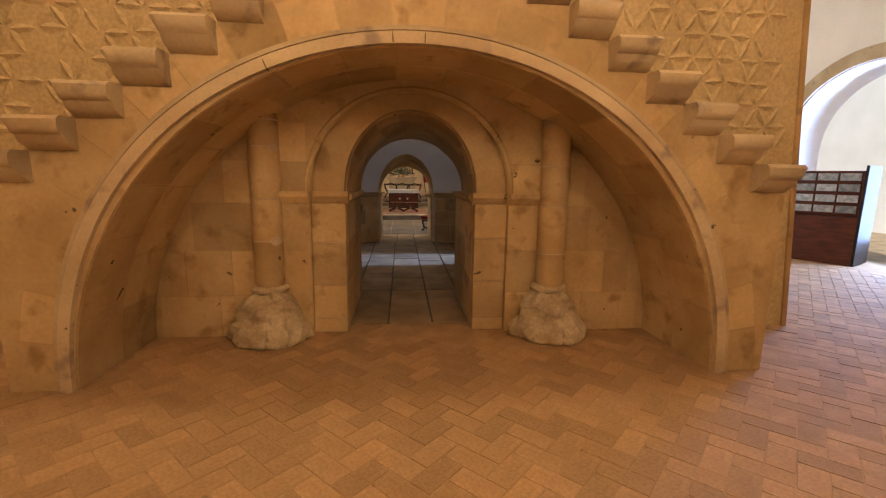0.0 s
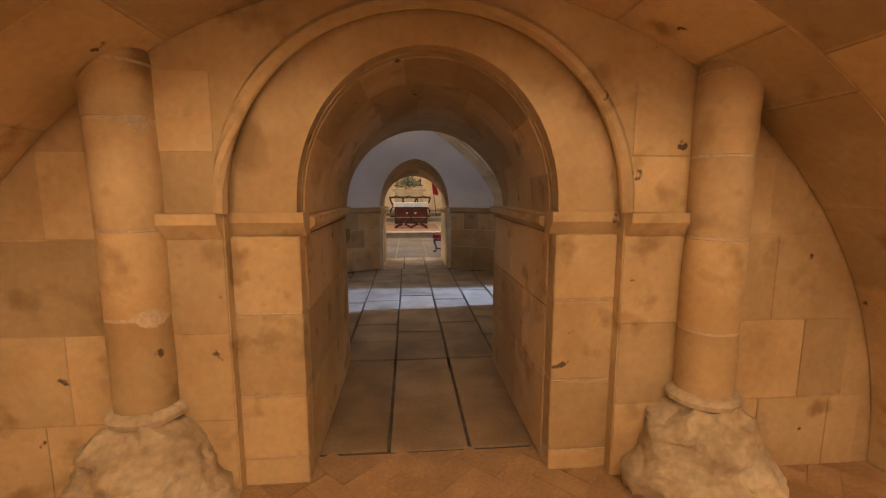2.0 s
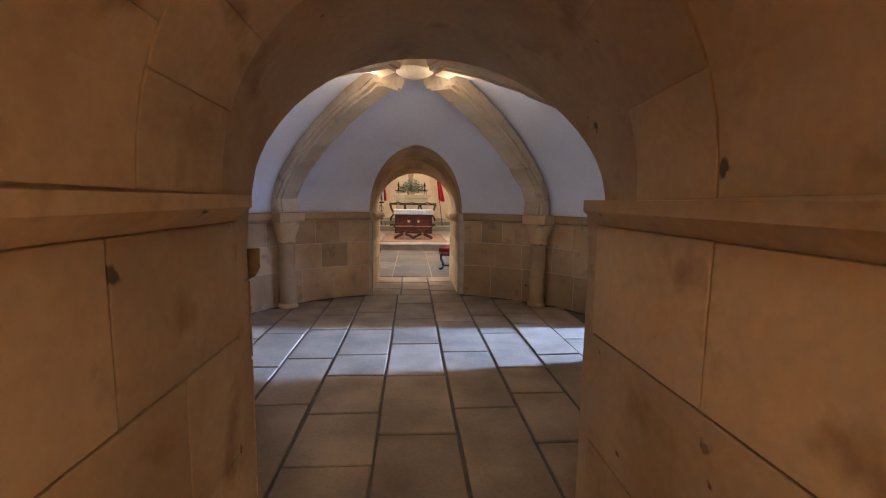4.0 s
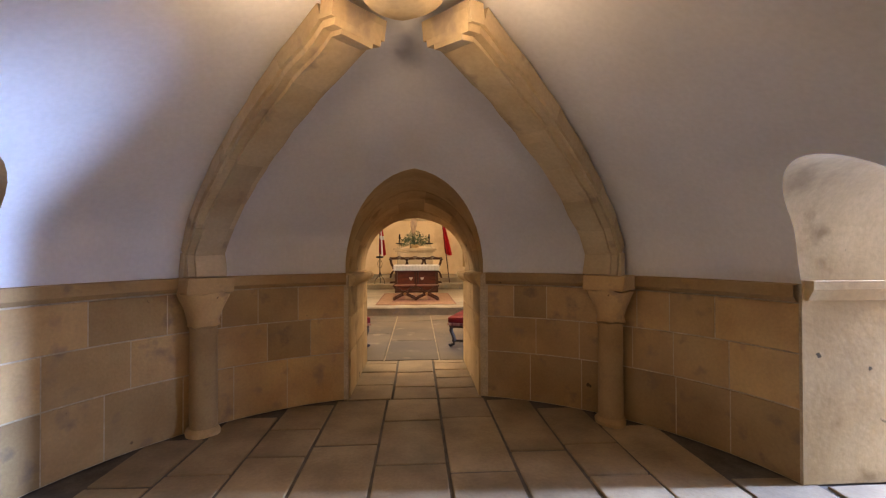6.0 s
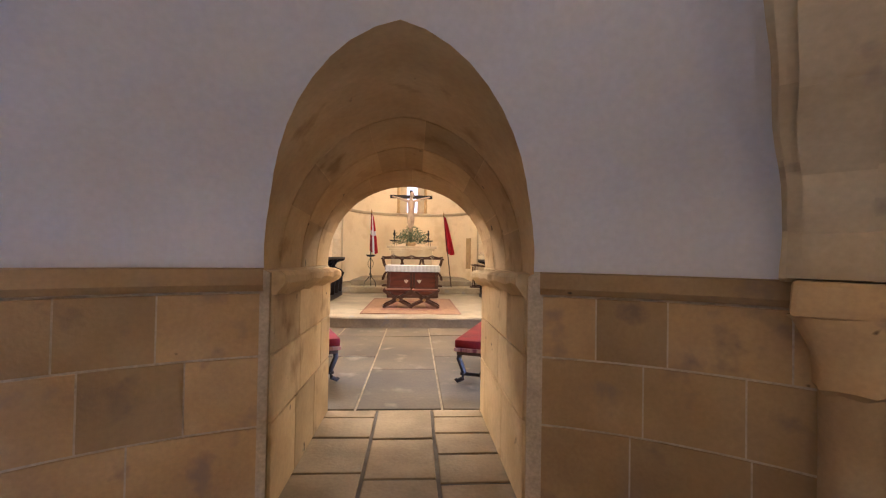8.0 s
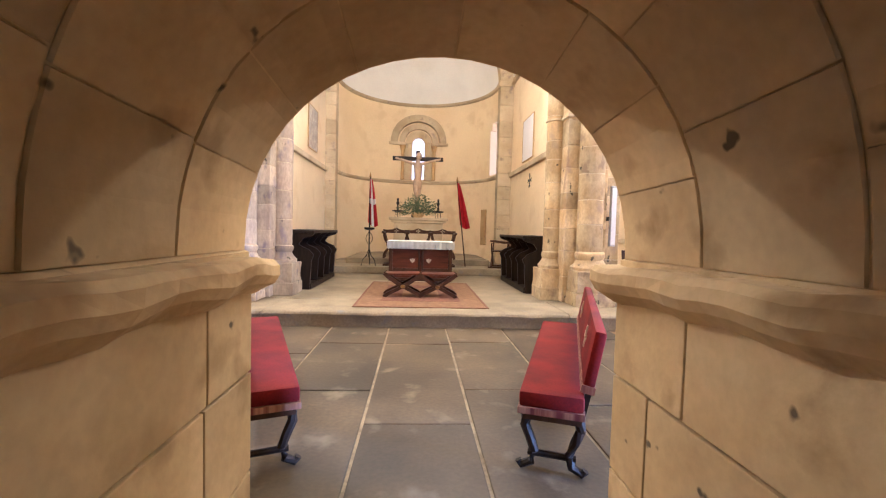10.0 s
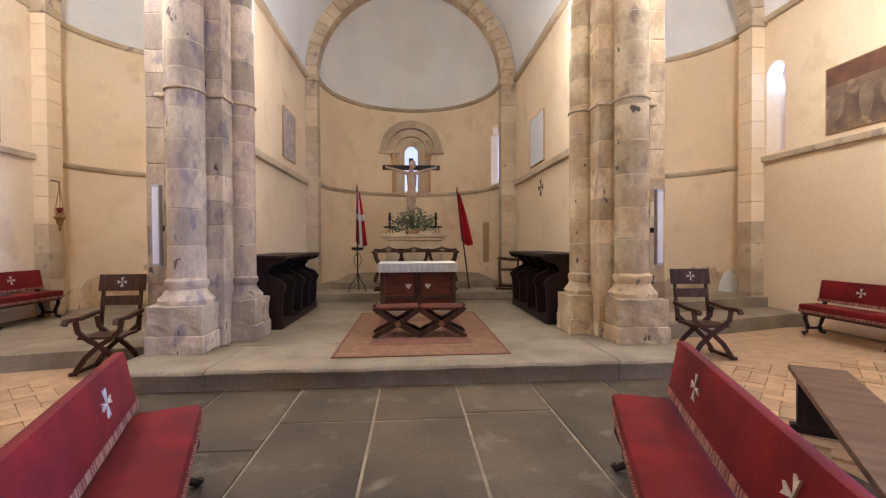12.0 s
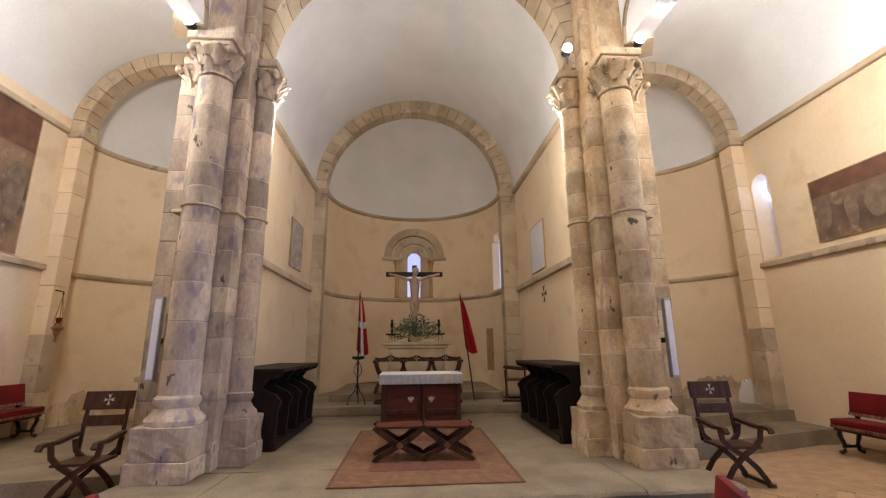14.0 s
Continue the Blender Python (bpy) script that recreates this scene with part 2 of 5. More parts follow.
def lathe(bm, profile, n=20, cx=0.0, cy=0.0, a0=0.0, a1=360.0):
    """Turns (radius, z) points about an upright axis."""
    full = abs(a1 - a0) >= 360
    k = n if full else n + 1
    rings = []
    for r, z in profile:
        rings.append([bm.verts.new((cx + r * math.cos(radians(a0 + (a1 - a0) * i / n)), cy + r * math.sin(radians(a0 + (a1 - a0) * i / n)), z)) for i in range(k)])
    for a, b in zip(rings, rings[1:]):
        for i in range(n):
            j = (i + 1) % k
            bm.faces.new((a[i], a[j], b[j], b[i]))
    if full:
        for ring in (rings[0], rings[-1]):
            bm.faces.new(ring)
    return bm


def tube(bm, pts, r, n=8, r1=None):
    """A round bar along points."""
    pts = [Vector(p) for p in pts]
    rings = []
    for i, p in enumerate(pts):
        d = (pts[min(i + 1, len(pts) - 1)] - pts[max(i - 1, 0)]).normalized()
        u = d.cross(Vector((0.31, 0.17, 0.93))).normalized()
        w = d.cross(u)
        rr = r if r1 is None else r + (r1 - r) * i / (len(pts) - 1)
        rings.append([bm.verts.new(p + rr * (math.cos(a) * u + math.sin(a) * w)) for a in (2 * math.pi * k / n for k in range(n))])
    for a, b in zip(rings, rings[1:]):
        for i in range(n):
            bm.faces.new((a[i], a[(i + 1) % n], b[(i + 1) % n], b[i]))
    bm.faces.new(rings[0])
    bm.faces.new(rings[-1])
    return bm


def bar(bm, pts, w, h, side):
    """A rectangular bar along points; side: its width's direction."""
    pts, side = [Vector(p) for p in pts], Vector(side).normalized()
    rings = []
    for i, p in enumerate(pts):
        d = (pts[min(i + 1, len(pts) - 1)] - pts[max(i - 1, 0)]).normalized()
        u = d.cross(side).normalized()
        rings.append([bm.verts.new(p + a * side * w / 2 + b * u * h / 2) for a, b in ((-1, -1), (1, -1), (1, 1), (-1, 1))])
    for a, b in zip(rings, rings[1:]):
        for i in range(4):
            bm.faces.new((a[i], a[(i + 1) % 4], b[(i + 1) % 4], b[i]))
    bm.faces.new(rings[0])
    bm.faces.new(rings[-1])
    return bm


def arch(c, half, spring, rise, n=24, flip=False):
    """Points of an arch's curve from its left spring to its right one."""
    p = [(c - half * math.cos(math.pi * i / n), spring + rise * math.sin(math.pi * i / n) ** 0.92) for i in range(n + 1)]
    return p[::-1] if flip else p


def ring(bm, c, spring, r0, rise0, r1, rise1, y0, y1, n=32, axes="xz"):
    return extrude(bm, arch(c, r0, spring, rise0, n) + arch(c, r1, spring, rise1, n, True), y0, y1, axes)


def wear(bm, amount, scale=3.0):
    for v in bm.verts:
        v.co += noise.noise_vector(v.co * scale) * amount
    return bm


def rough_box(bm, x0, x1, y0, y1, z0, z1, cuts, amount, scale):
    """A block whose faces and arrises are worn uneven."""
    box(bm, x0, x1, y0, y1, z0, z1, 0.012)
    bmesh.ops.subdivide_edges(bm, edges=[e for e in bm.edges if e.calc_length() > 0.08], cuts=cuts, use_grid_fill=True)
    return wear(wear(bm, amount, scale), amount * 0.4, scale * 3.5)


def structure(name, bm, mat, label, category="wall", smooth=False):
    return tagged(part(name, bm, mat, None, "", smooth), label, category, "", "structure")


def carve(ob, cutters):
    """Cuts solids out of ob and leaves plain mesh."""
    for c in cutters:
        md = ob.modifiers.new("cut", "BOOLEAN")
        md.operation, md.object, md.solver = "DIFFERENCE", c, "EXACT"
    bpy.context.view_layer.update()
    me = bpy.data.meshes.new_from_object(ob.evaluated_get(bpy.context.evaluated_depsgraph_get()))
    ob.modifiers.clear()
    ob.data = me
    for c in cutters:
        bpy.data.objects.remove(c)
    return ob


# ---- the chapel inside the nave ----
CY = 9.15
APO = 3.87
bm = nb()
k = 12
corner = [((APO / math.cos(radians(15))) * math.cos(radians(15 + 30 * i)), CY + (APO / math.cos(radians(15))) * math.sin(radians(15 + 30 * i))) for i in range(k)]
extrude(bm, corner, 0.0, 8.8, "xy")
edicule = structure("wall_edicule", bm, STONE, "thick honey limestone wall of the inner chamber", "wall")
RIB = [(2.42, 1.22), (2.34, 1.44), (2.15, 1.66), (1.88, 1.88), (1.55, 2.09), (1.20, 2.27), (0.82, 2.43), (0.42, 2.56), (0.02, 2.62)]
RX = -0.06
def smooth_profile(pts, n):
    out = []
    for i in range(len(pts) - 1):
        p = [pts[max(i - 1, 0)], pts[i], pts[i + 1], pts[min(i + 2, len(pts) - 1)]]
        for j in range(n):
            t = j / n
            out.append(tuple(0.5 * (2 * p[1][k] + (p[2][k] - p[0][k]) * t + (2 * p[0][k] - 5 * p[1][k] + 4 * p[2][k] - p[3][k]) * t * t + (3 * p[1][k] - p[0][k] - 3 * p[2][k] + p[3][k]) * t ** 3) for k in (0, 1)))
    return out + [pts[-1]]


bm = nb()
lathe(bm, [(2.42, -0.5)] + smooth_profile([(r, z + (0.0 if z < 1.3 else 0.08)) for r, z in RIB], 4), 72, 0, CY)
inner = new("cutter", finish(bm, "cutter", WHITE))
cut = [inner]


def tunnel(c, half, spring, rise, d0, d1, axes):
    return new("cutter", finish(extrude(nb(), [(c - half, -0.5)] + arch(c, half, spring, rise) + [(c + half, -0.5)], d0, d1, axes), "cutter", STONE))


DOOR1, DOOR2 = -0.04, -0.015
EAST = 12.93


def pointed(c, half, spring, rise, n=24):
    """Points of a pointed arch's curve from its left spring to its right one."""
    e = (rise * rise - half * half) / (2 * half)
    r, top = half + e, math.acos(e / (half + e))
    left = [(c + e - r * math.cos(top * i / (n // 2)), spring + r * math.sin(top * i / (n // 2))) for i in range(n // 2)]
    return left + [(c, spring + rise)] + [(2 * c - x, z) for x, z in left[::-1]]


def east_curve(y):
    """The east passage's vault: pointed towards the chamber, round towards the choir."""
    t = min(max((y - 11.45) / (EAST - 11.45), 0.0), 1.0)
    return [(a[0] + (b[0] - a[0]) * t, a[1] + (b[1] - a[1]) * t) for a, b in zip(east_inner, arch(DOOR2, 0.66, 1.20, 0.67))]


east_inner = [(0.35 * a[0] + 0.65 * b[0], 0.35 * a[1] + 0.65 * b[1]) for a, b in zip(pointed(DOOR2, 0.672, 1.21, 0.91), arch(DOOR2, 0.672, 1.21, 0.895))]


def west_curve(y):
    """The west passage's vault, widening towards the chamber."""
    t = min(max((y - 5.3) / 1.45, 0.0), 1.0)
    return arch(DOOR1 + 0.05 * t, 0.66 + 0.04 * t, 1.44 - 0.02 * t, 0.80 - 0.05 * t)


def passage(c, half, ledge, curve, stations):
    bm = nb()
    rings = [[bm.verts.new((x, y, z)) for x, z in [(c - half, -0.5), (c - half, ledge)] + curve(y) + [(c + half, ledge), (c + half, -0.5)]] for y in stations]
    for a, b in zip(rings, rings[1:]):
        for i in range(len(a)):
            j = (i + 1) % len(a)
            bm.faces.new((a[i], a[j], b[j], b[i]))
    bm.faces.new(rings[0])
    bm.faces.new(rings[-1][::-1])
    return new("cutter", finish(bm, "cutter", STONE))


cut.append(passage(DOOR1, 0.659, 1.41, west_curve, (4.0, 5.3, 6.75, CY - 1.0)))
cut.append(passage(DOOR2, 0.645, 1.195, east_curve, (CY + 1.0, 11.45, EAST, 15.0)))
cut.append(new("cutter", finish(box(nb(), -4.5, 4.5, EAST, 16.0, -0.5, 9.5), "cutter", STONE)))
cut.append(tunnel(9.30, 0.445, 1.24, 0.66, 1.0, 6.0, "yz"))
cut.append(tunnel(9.30, 0.445, 1.24, 0.66, -6.0, -1.0, "yz"))
carve(edicule, cut)
edicule.data.materials.clear()
for mt in (STONE, WHITE, LIGHTMORTAR):
    edicule.data.materials.append(mt)
for f in edicule.data.polygons:
    c = f.center
    r = math.hypot(c.x, c.y - CY)
    n = f.normal
    inside = r < 2.43 and (n.x * c.x + n.y * (c.y - CY)) / max(r, 0.01) < -0.2 or (r < 2.43 and n.z < -0.55 and c.z > 1.23 and r < 2.0)
    if r > 0.9 and c.z < 2.35 and (abs(c.x) < 0.78 and abs(n.y) < 0.3 or abs(c.y - 9.3) < 0.5 and abs(n.x) < 0.3):
        inside = False
    f.material_index = 1 if inside and c.z > 1.2 else (2 if inside else 0)

edicule.data.shade_smooth()
edicule.data.set_sharp_from_angle(angle=radians(24))

# piers and arch of the west door, in two recessed orders
bm = nb()
extrude(bm, [(-2.6, 0.0), (DOOR1 - 0.98, 0.0)] + arch(DOOR1, 0.98, 1.45, 0.96) + [(DOOR1 + 0.98, 0.0), (2.6, 0.0), (2.6, 2.62), (-2.6, 2.62)], 5.12, 5.285)
structure("wall_west_door", bm, STONE, "honey limestone wall round the low arched doorway")
bm = nb()
ring(bm, DOOR1, 1.45, 0.66, 0.80, 0.985, 0.965, 5.19, 5.29)
structure("trim_door_arch", bm, STONE, "carved limestone arch moulding of the doorway", "arch")
bm = nb()
pts = arch(DOOR1, 0.99, 1.45, 0.97, 32)
tube(bm, [(x, 5.12, z) for x, z in pts], 0.035, 8)
structure("trim_door_roll", bm, STONE, "worn limestone roll moulding round the door arch", "moulding", True)
for s in (-1, 1):
    bm = nb()
    for x0, x1, y0 in ((1.36, 0.985, 5.05), (1.0, 0.625, 5.17)):
        extrude(bm, [(y0, 1.45), (y0, 1.40), (y0 + 0.06, 1.33), (5.3, 1.33), (5.3, 1.45)], DOOR1 + s * x0, DOOR1 + s * x1, "yz")
    structure("trim_impost", bm, STONE, "honey limestone impost band of the doorway", "impost")
    bm = nb()
    extrude(bm, [(DOOR1 + s * a, b) for a, b in ((0.68, 1.42), (0.60, 1.42), (0.60, 1.38), (0.655, 1.33), (0.68, 1.33))], 5.31, 6.74)
    structure("trim_passage_impost", bm, STONE, "limestone impost band inside the passage", "impost")
    bm = nb()
    box(bm, DOOR1 + s * 0.658, DOOR1 + s * 1.0, 5.192, 5.30, 0, 1.33)
    jamb = structure("trim_jamb", bm, LIGHTMORTAR, "inner limestone jamb of the low doorway", "jamb")
    for z0, z1 in ((0.0, 0.15), (0.15, 0.50), (0.50, 0.94), (0.94, 1.335)) if s < 0 else ((0.0, 0.12), (0.12, 0.53), (0.53, 0.98), (0.98, 1.335)):
        part("ashlar_block", box(nb(), DOOR1 + s * 0.65, DOOR1 + s * 1.0, 5.184, 5.302, z0 + 0.003, z1 - 0.003, 0.012), STONE, jamb)
    bm = nb()
    prof = [(0.67, 1.21), (0.60, 1.205), (0.58, 1.185), (0.58, 1.15), (0.60, 1.12), (0.635, 1.08), (0.67, 1.08)]
    rows = [[bm.verts.new((DOOR2 + s * (a - (0.035 if a < 0.62 else 0.0) * (y - 11.5) / 1.45), y, b - 0.03 * (y - 11.5) / 1.45)) for a, b in prof] for y in (11.5 + 1.45 * i / 20 for i in range(21))]
    for r0, r1 in zip(rows, rows[1:]):
        for i in range(7):
            bm.faces.new((r0[i], r0[(i + 1) % 7], r1[(i + 1) % 7], r1[i]))
    bm.faces.new(rows[0])
    bm.faces.new(rows[-1])
    wear(bm, 0.018, 6)
    structure("trim_passage_impost", bm, STONE, "limestone impost band inside the passage", "impost")
    for dy in (-1, 1):
        bm = nb()
        extrude(bm, [(9.30 + dy * a, b) for a, b in ((0.45, 1.24), (0.38, 1.24), (0.38, 1.19), (0.42, 1.12), (0.45, 1.12))], s * 2.36, s * 3.6, "yz")
        structure("trim_passage_impost", bm, STONE, "limestone impost band inside the passage", "impost")
# string band round the chamber between the doors
for q in range(4):
    a0, a1 = ((14.5, 73.5), (106.5, 165.5), (187, 253.5), (286.5, 353))[q]
    bm = nb()
    lathe(bm, [(2.46, 1.10), (2.39, 1.11), (2.36, 1.14), (2.36, 1.215), (2.45, 1.222)], 24, 0, CY, a0, a1)
    structure("trim_string", bm, DIM, "weathered sandstone string band under the plaster", "moulding")

# responds and their worn bases beside the west door
for x, y in ((-1.42, 5.10), (1.38, 5.04)):
    col = thing("half_column", (x, y, 0), "round limestone half column on a badly worn base", "column", "columns beside the doorway")
    part("shaft", wear(lathe(nb(), [(0.136, 0.50), (0.136, 0.8), (0.136, 1.2), (0.136, 1.6), (0.136, 1.95), (0.136, 2.1), (0.118, 2.19), (0.06, 2.26)], 24), 0.008), LIGHTMORTAR, col, "", True)
    cuts = (0.50, 0.98, 1.38, 1.86, 2.1) if x < 0 else (0.50, 0.86, 1.33, 1.72, 2.1)
    for z0, z1 in zip(cuts, cuts[1:]):
        part("drum", wear(lathe(nb(), [(0.129, z0 + 0.003), (0.138, z0 + 0.008), (0.140, (z0 + z1) / 2), (0.138, z1 - 0.008), (0.129, z1 - 0.003)], 24), 0.008), STONE, col, "", True)
    part("drum", wear(lathe(nb(), [(0.129, 2.103), (0.138, 2.108), (0.122, 2.2), (0.06, 2.275)], 24), 0.008), STONE, col, "", True)
    part("ring", lathe(nb(), [(0.145, 0.47), (0.175, 0.485), (0.18, 0.51), (0.165, 0.53), (0.138, 0.54)], 24), BASE, col, "", True)
    bm = nb()
    lathe(bm, smooth_profile([(0.37, 0.0), (0.39, 0.06), (0.36, 0.14), (0.30, 0.21), (0.275, 0.29), (0.265, 0.36), (0.20, 0.43), (0.15, 0.48)], 5), 72)
    wear(bm, 0.05, 5.0)
    wear(bm, 0.03, 13.0)
    wear(bm, 0.012, 34.0)
    for v in bm.verts:
        v.co.z = max(v.co.z, 0.0)
    part("base", bm, BASE, col, "eroded pale stone base", True)

# ---- stair with its arch ----
stair = thing("double_stair", (0, 0, 0), "double stone stair carried by a wide round arch", "staircase")
AR, AC = 2.512, -0.02
NOSE = [2.98 - 0.315 * i for i in range(9)]
TOP = [1.74 + 0.217 * i for i in range(9)]
base_outline = [(AC - AR - 0.46, 0.0)] + [(AC - AR * math.cos(math.pi * i / 48), AR * math.sin(math.pi * i / 48)) for i in range(49)] + [(AC + AR + 0.46, 0.0), (AC + AR + 0.46, TOP[0] - 0.2)]
for i in range(1, 9):
    base_outline += [(NOSE[i], TOP[i - 1] - 0.2), (NOSE[i], TOP[i] - 0.2)]
for i in range(8, 0, -1):
    base_outline += [(-NOSE[i], TOP[i] - 0.2), (-NOSE[i], TOP[i - 1] - 0.2)]
base_outline += [(AC - AR - 0.46, TOP[0] - 0.2)]
part("spandrel", extrude(nb(), base_outline, 4.06, 5.115), STONE, stair, "honey limestone arch and spandrel")
bm = nb()
for r0, r1, y0 in ((AR + 0.005, AR + 0.085, 4.015), (AR + 0.10, AR + 0.13, 4.04)):
    ring(bm, AC, 0.0, r0, r0, r1, r1, y0, 4.07, 64)
part("hood_mould", bm, PALE, stair, "pale rounded arch moulding")
def step_stone(x0, x1, top, s):
    bm = nb()
    prof = [(5.1, top), (3.92, top), (3.892, top - 0.025), (3.886, top - 0.075), (3.902, top - 0.105), (3.935, top - 0.12), (3.955, top - 0.165), (4.045, top - 0.215), (5.1, top - 0.215)]
    k = len(prof)
    cols = []
    for x, inset in ((x0, 0.0), (x1 - s * 0.03, 0.0), (x1, 0.02)):
        cols.append([bm.verts.new((x - s * (0.035 if x != x0 and z < top - 0.06 else 0.0), y + (inset if y < 4.5 else 0), z)) for y, z in prof])
    for a, b in zip(cols, cols[1:]):
        for i in range(k):
            bm.faces.new((a[i], a[(i + 1) % k], b[(i + 1) % k], b[i]))
    bm.faces.new(cols[0])
    bm.faces.new(cols[-1])
    return wear(bm, 0.008, 4)
for s in (-1, 1):
    for i in range(9):
        part("step", step_stone(s * (NOSE[i] - 0.345), s * NOSE[i], TOP[i], s), PALE, stair, "worn pale stone step", True)
part("landing", box(nb(), -0.5, 0.5, 3.92, 5.1, TOP[8] - 0.21, TOP[8] + 0.2, 0.02), PALE, stair)

# flat wall with incised rosettes behind the stair
bm = nb()
extrude(bm, [(-4.45, 0.0), (-2.6, 0.0), (-2.6, 2.62), (2.6, 2.62), (2.6, 0.0), (4.15, 0.0), (3.45, 8.8), (-4.45, 8.8)], 5.122, 5.28)
graf = structure("wall_sgraffito", bm, GRAFF, "ochre plaster wall with a raised pattern of six-petalled rosettes")
bm = nb()
R = 0.25
rng = random.Random(4)
def petal(bm, a, b):
    """A raised lens between two points of the wall, with a ridge along its middle."""
    d, n = (b - a), Vector((-(b - a).y, (b - a).x))
    tips = [a + d * 0.07, a + d * 0.93]
    ridge, low, high = [], [], []
    for i in range(1, 6):
        u = i / 6
        q = a + d * (0.07 + 0.86 * u)
        k = (0.155 + rng.uniform(-0.03, 0.03)) * math.sin(math.pi * u)
        ridge.append(bm.verts.new((q.x, 5.103 + rng.uniform(0, 0.008), q.y)))
        for lst, s in ((low, -1), (high, 1)):
            e = q + n * s * k
            lst.append(bm.verts.new((e.x, 5.123, e.y)))
    ends = [bm.verts.new((t.x, 5.123, t.y)) for t in tips]
    for side in (low, high):
        bm.faces.new((ends[0], side[0], ridge[0]))
        bm.faces.new((ends[1], side[-1], ridge[-1]))
        for i in range(4):
            bm.faces.new((side[i], side[i + 1], ridge[i + 1], ridge[i]))
for j in range(0, 16):
    for i in range(-22, 22):
        c = Vector(((i + 0.5 * (j % 2)) * R, 1.95 + j * R * 0.866))
        for q in range(3):
            a = radians(60 * q)
            e = c + Vector((math.cos(a), math.sin(a))) * R
            if -4.4 < min(c.x, e.x) and max(c.x, e.x) < 4.05 - 0.08 * e.y and abs(e.x) * 0.69 + e.y > 3.6 and rng.random() < 0.78:
                jit = [Vector((rng.uniform(-0.018, 0.018), rng.uniform(-0.018, 0.018))) for _ in range(2)]
                petal(bm, c + jit[0], e + jit[1])
rosettes = part("rosettes", bm, GRAFF, graf)
rosettes["kind"] = "stuff"
bm = nb()
box(bm, 4.15, 4.21, 5.10, 5.30, 0, 8.8, 0.01)
for v in bm.verts:
    v.co.x -= 0.7 * v.co.z / 8.8
structure("trim_wall_corner", bm, DIM, "brown sandstone corner strip of the wall", "trim")

# ---- chamber columns and ribs ----
def chamber_column(a):
    c = thing("chamber_column", Matrix.Translation((1.64 * (1 if math.cos(a) > 0 else -1) - 0.03, CY + 1.60 * (1 if math.sin(a) > 0 else -1), 0)) @ Matrix.Rotation(a, 4, "Z"), "slim round sandstone column with a carved capital", "column", "columns of the chamber")
    part("shaft", wear(lathe(nb(), [(0.10, 0.05), (0.10, 0.3), (0.098, 0.6), (0.098, 0.84)], 20), 0.004), DIM, c, "", True)
    part("plinth", wear(lathe(nb(), [(0.12, 0.0), (0.125, 0.03), (0.104, 0.06)], 20), 0.01, 8), DIM, c)
    bm = nb()
    lathe(bm, [(0.10, 0.83), (0.12, 0.85), (0.105, 0.88), (0.12, 0.98), (0.16, 1.08), (0.17, 1.10)], 16)
    for v in bm.verts:
        if v.co.z > 0.95:
            f = 1.0 + 0.18 * abs(math.sin(2 * math.atan2(v.co.y, v.co.x)))
            v.co.x *= f
            v.co.y *= f
    part("capital", wear(bm, 0.02, 14), DIM, c, "carved weathered capital", True)
    part("abacus", wear(box(nb(), -0.17, 0.16, -0.17, 0.17, 1.105, 1.225, 0.018), 0.012, 9), DIM, c)
    return c
for q in range(4):
    a = radians(45 + 90 * q)
    chamber_column(a)
    rib = thing("vault_rib", Matrix.Translation((RX, CY, 0)) @ Matrix.Rotation(a, 4, "Z"), "sandstone vault rib rising from a column", "rib", "ribs of the chamber vault", "structure")
    path = [(2.27, 1.225)] + [(r * 0.985 - 0.01, z - 0.02) for r, z in RIB[1:-1]]
    fine = []
    for (r0, z0), (r1, z1) in zip(path, path[1:]):
        fine += [(r0 + (r1 - r0) * i / 4, z0 + (z1 - z0) * i / 4) for i in range(4)]
    fine += [path[-1], (0.30, 2.52)]
    per = 4
    for i in range(0, len(fine) - 1, per):
        seg = fine[i:i + per + 1]
        bm = nb()
        pts = [Vector((r, 0, z)) for r, z in seg]
        for w, h, off in ((0.31, 0.10, 0.03), (0.27, 0.10, -0.005), (0.18, 0.09, -0.035)):
            moved = []
            for kx, p in enumerate(pts):
                d = (pts[min(kx + 1, len(pts) - 1)] - pts[max(kx - 1, 0)]).normalized()
                u = Vector((d.z, 0, -d.x))
                moved.append(p + u * off * (1 if u.z > 0 or u.x > 0 else -1))
            bar(bm, moved, w, h, (0, 1, 0))
        part("voussoir", wear(bm, 0.012, 5), PALE, rib)
key = thing("keystone", (RX, CY, 2.54), "carved stone boss where the vault ribs meet", "boss", "", "structure")
part("boss", wear(lathe(nb(), [(0.07, -0.05), (0.13, -0.035), (0.18, 0.0), (0.20, 0.10)], 20), 0.015, 9), PALE, key, "", True)
for s in (-1, 1):
    sp = thing("spot_lamp", (0.33 * s - 0.08, CY - 0.12, 2.50), "small lit spot lamp beside the keystone", "lamp", "keystone lamps")
    part("housing", lathe(nb(), [(0.02, 0.05), (0.03, 0.04), (0.03, -0.0)], 12), IRON, sp)
    part("bulb", lathe(nb(), [(0.005, -0.02), (0.022, -0.012), (0.026, 0.0)], 12), BULB, sp)

# ---- nave ----
ground = structure("ground", box(nb(), -150, 150, -150, 150, -0.6, -0.03), FLAG, "dusty ground round the church", "ground")
NR = 9.0 / math.cos(radians(15))
nave = [(NR * math.cos(radians(15 + 30 * i)), CY + NR * math.sin(radians(15 + 30 * i))) for i in range(12)]


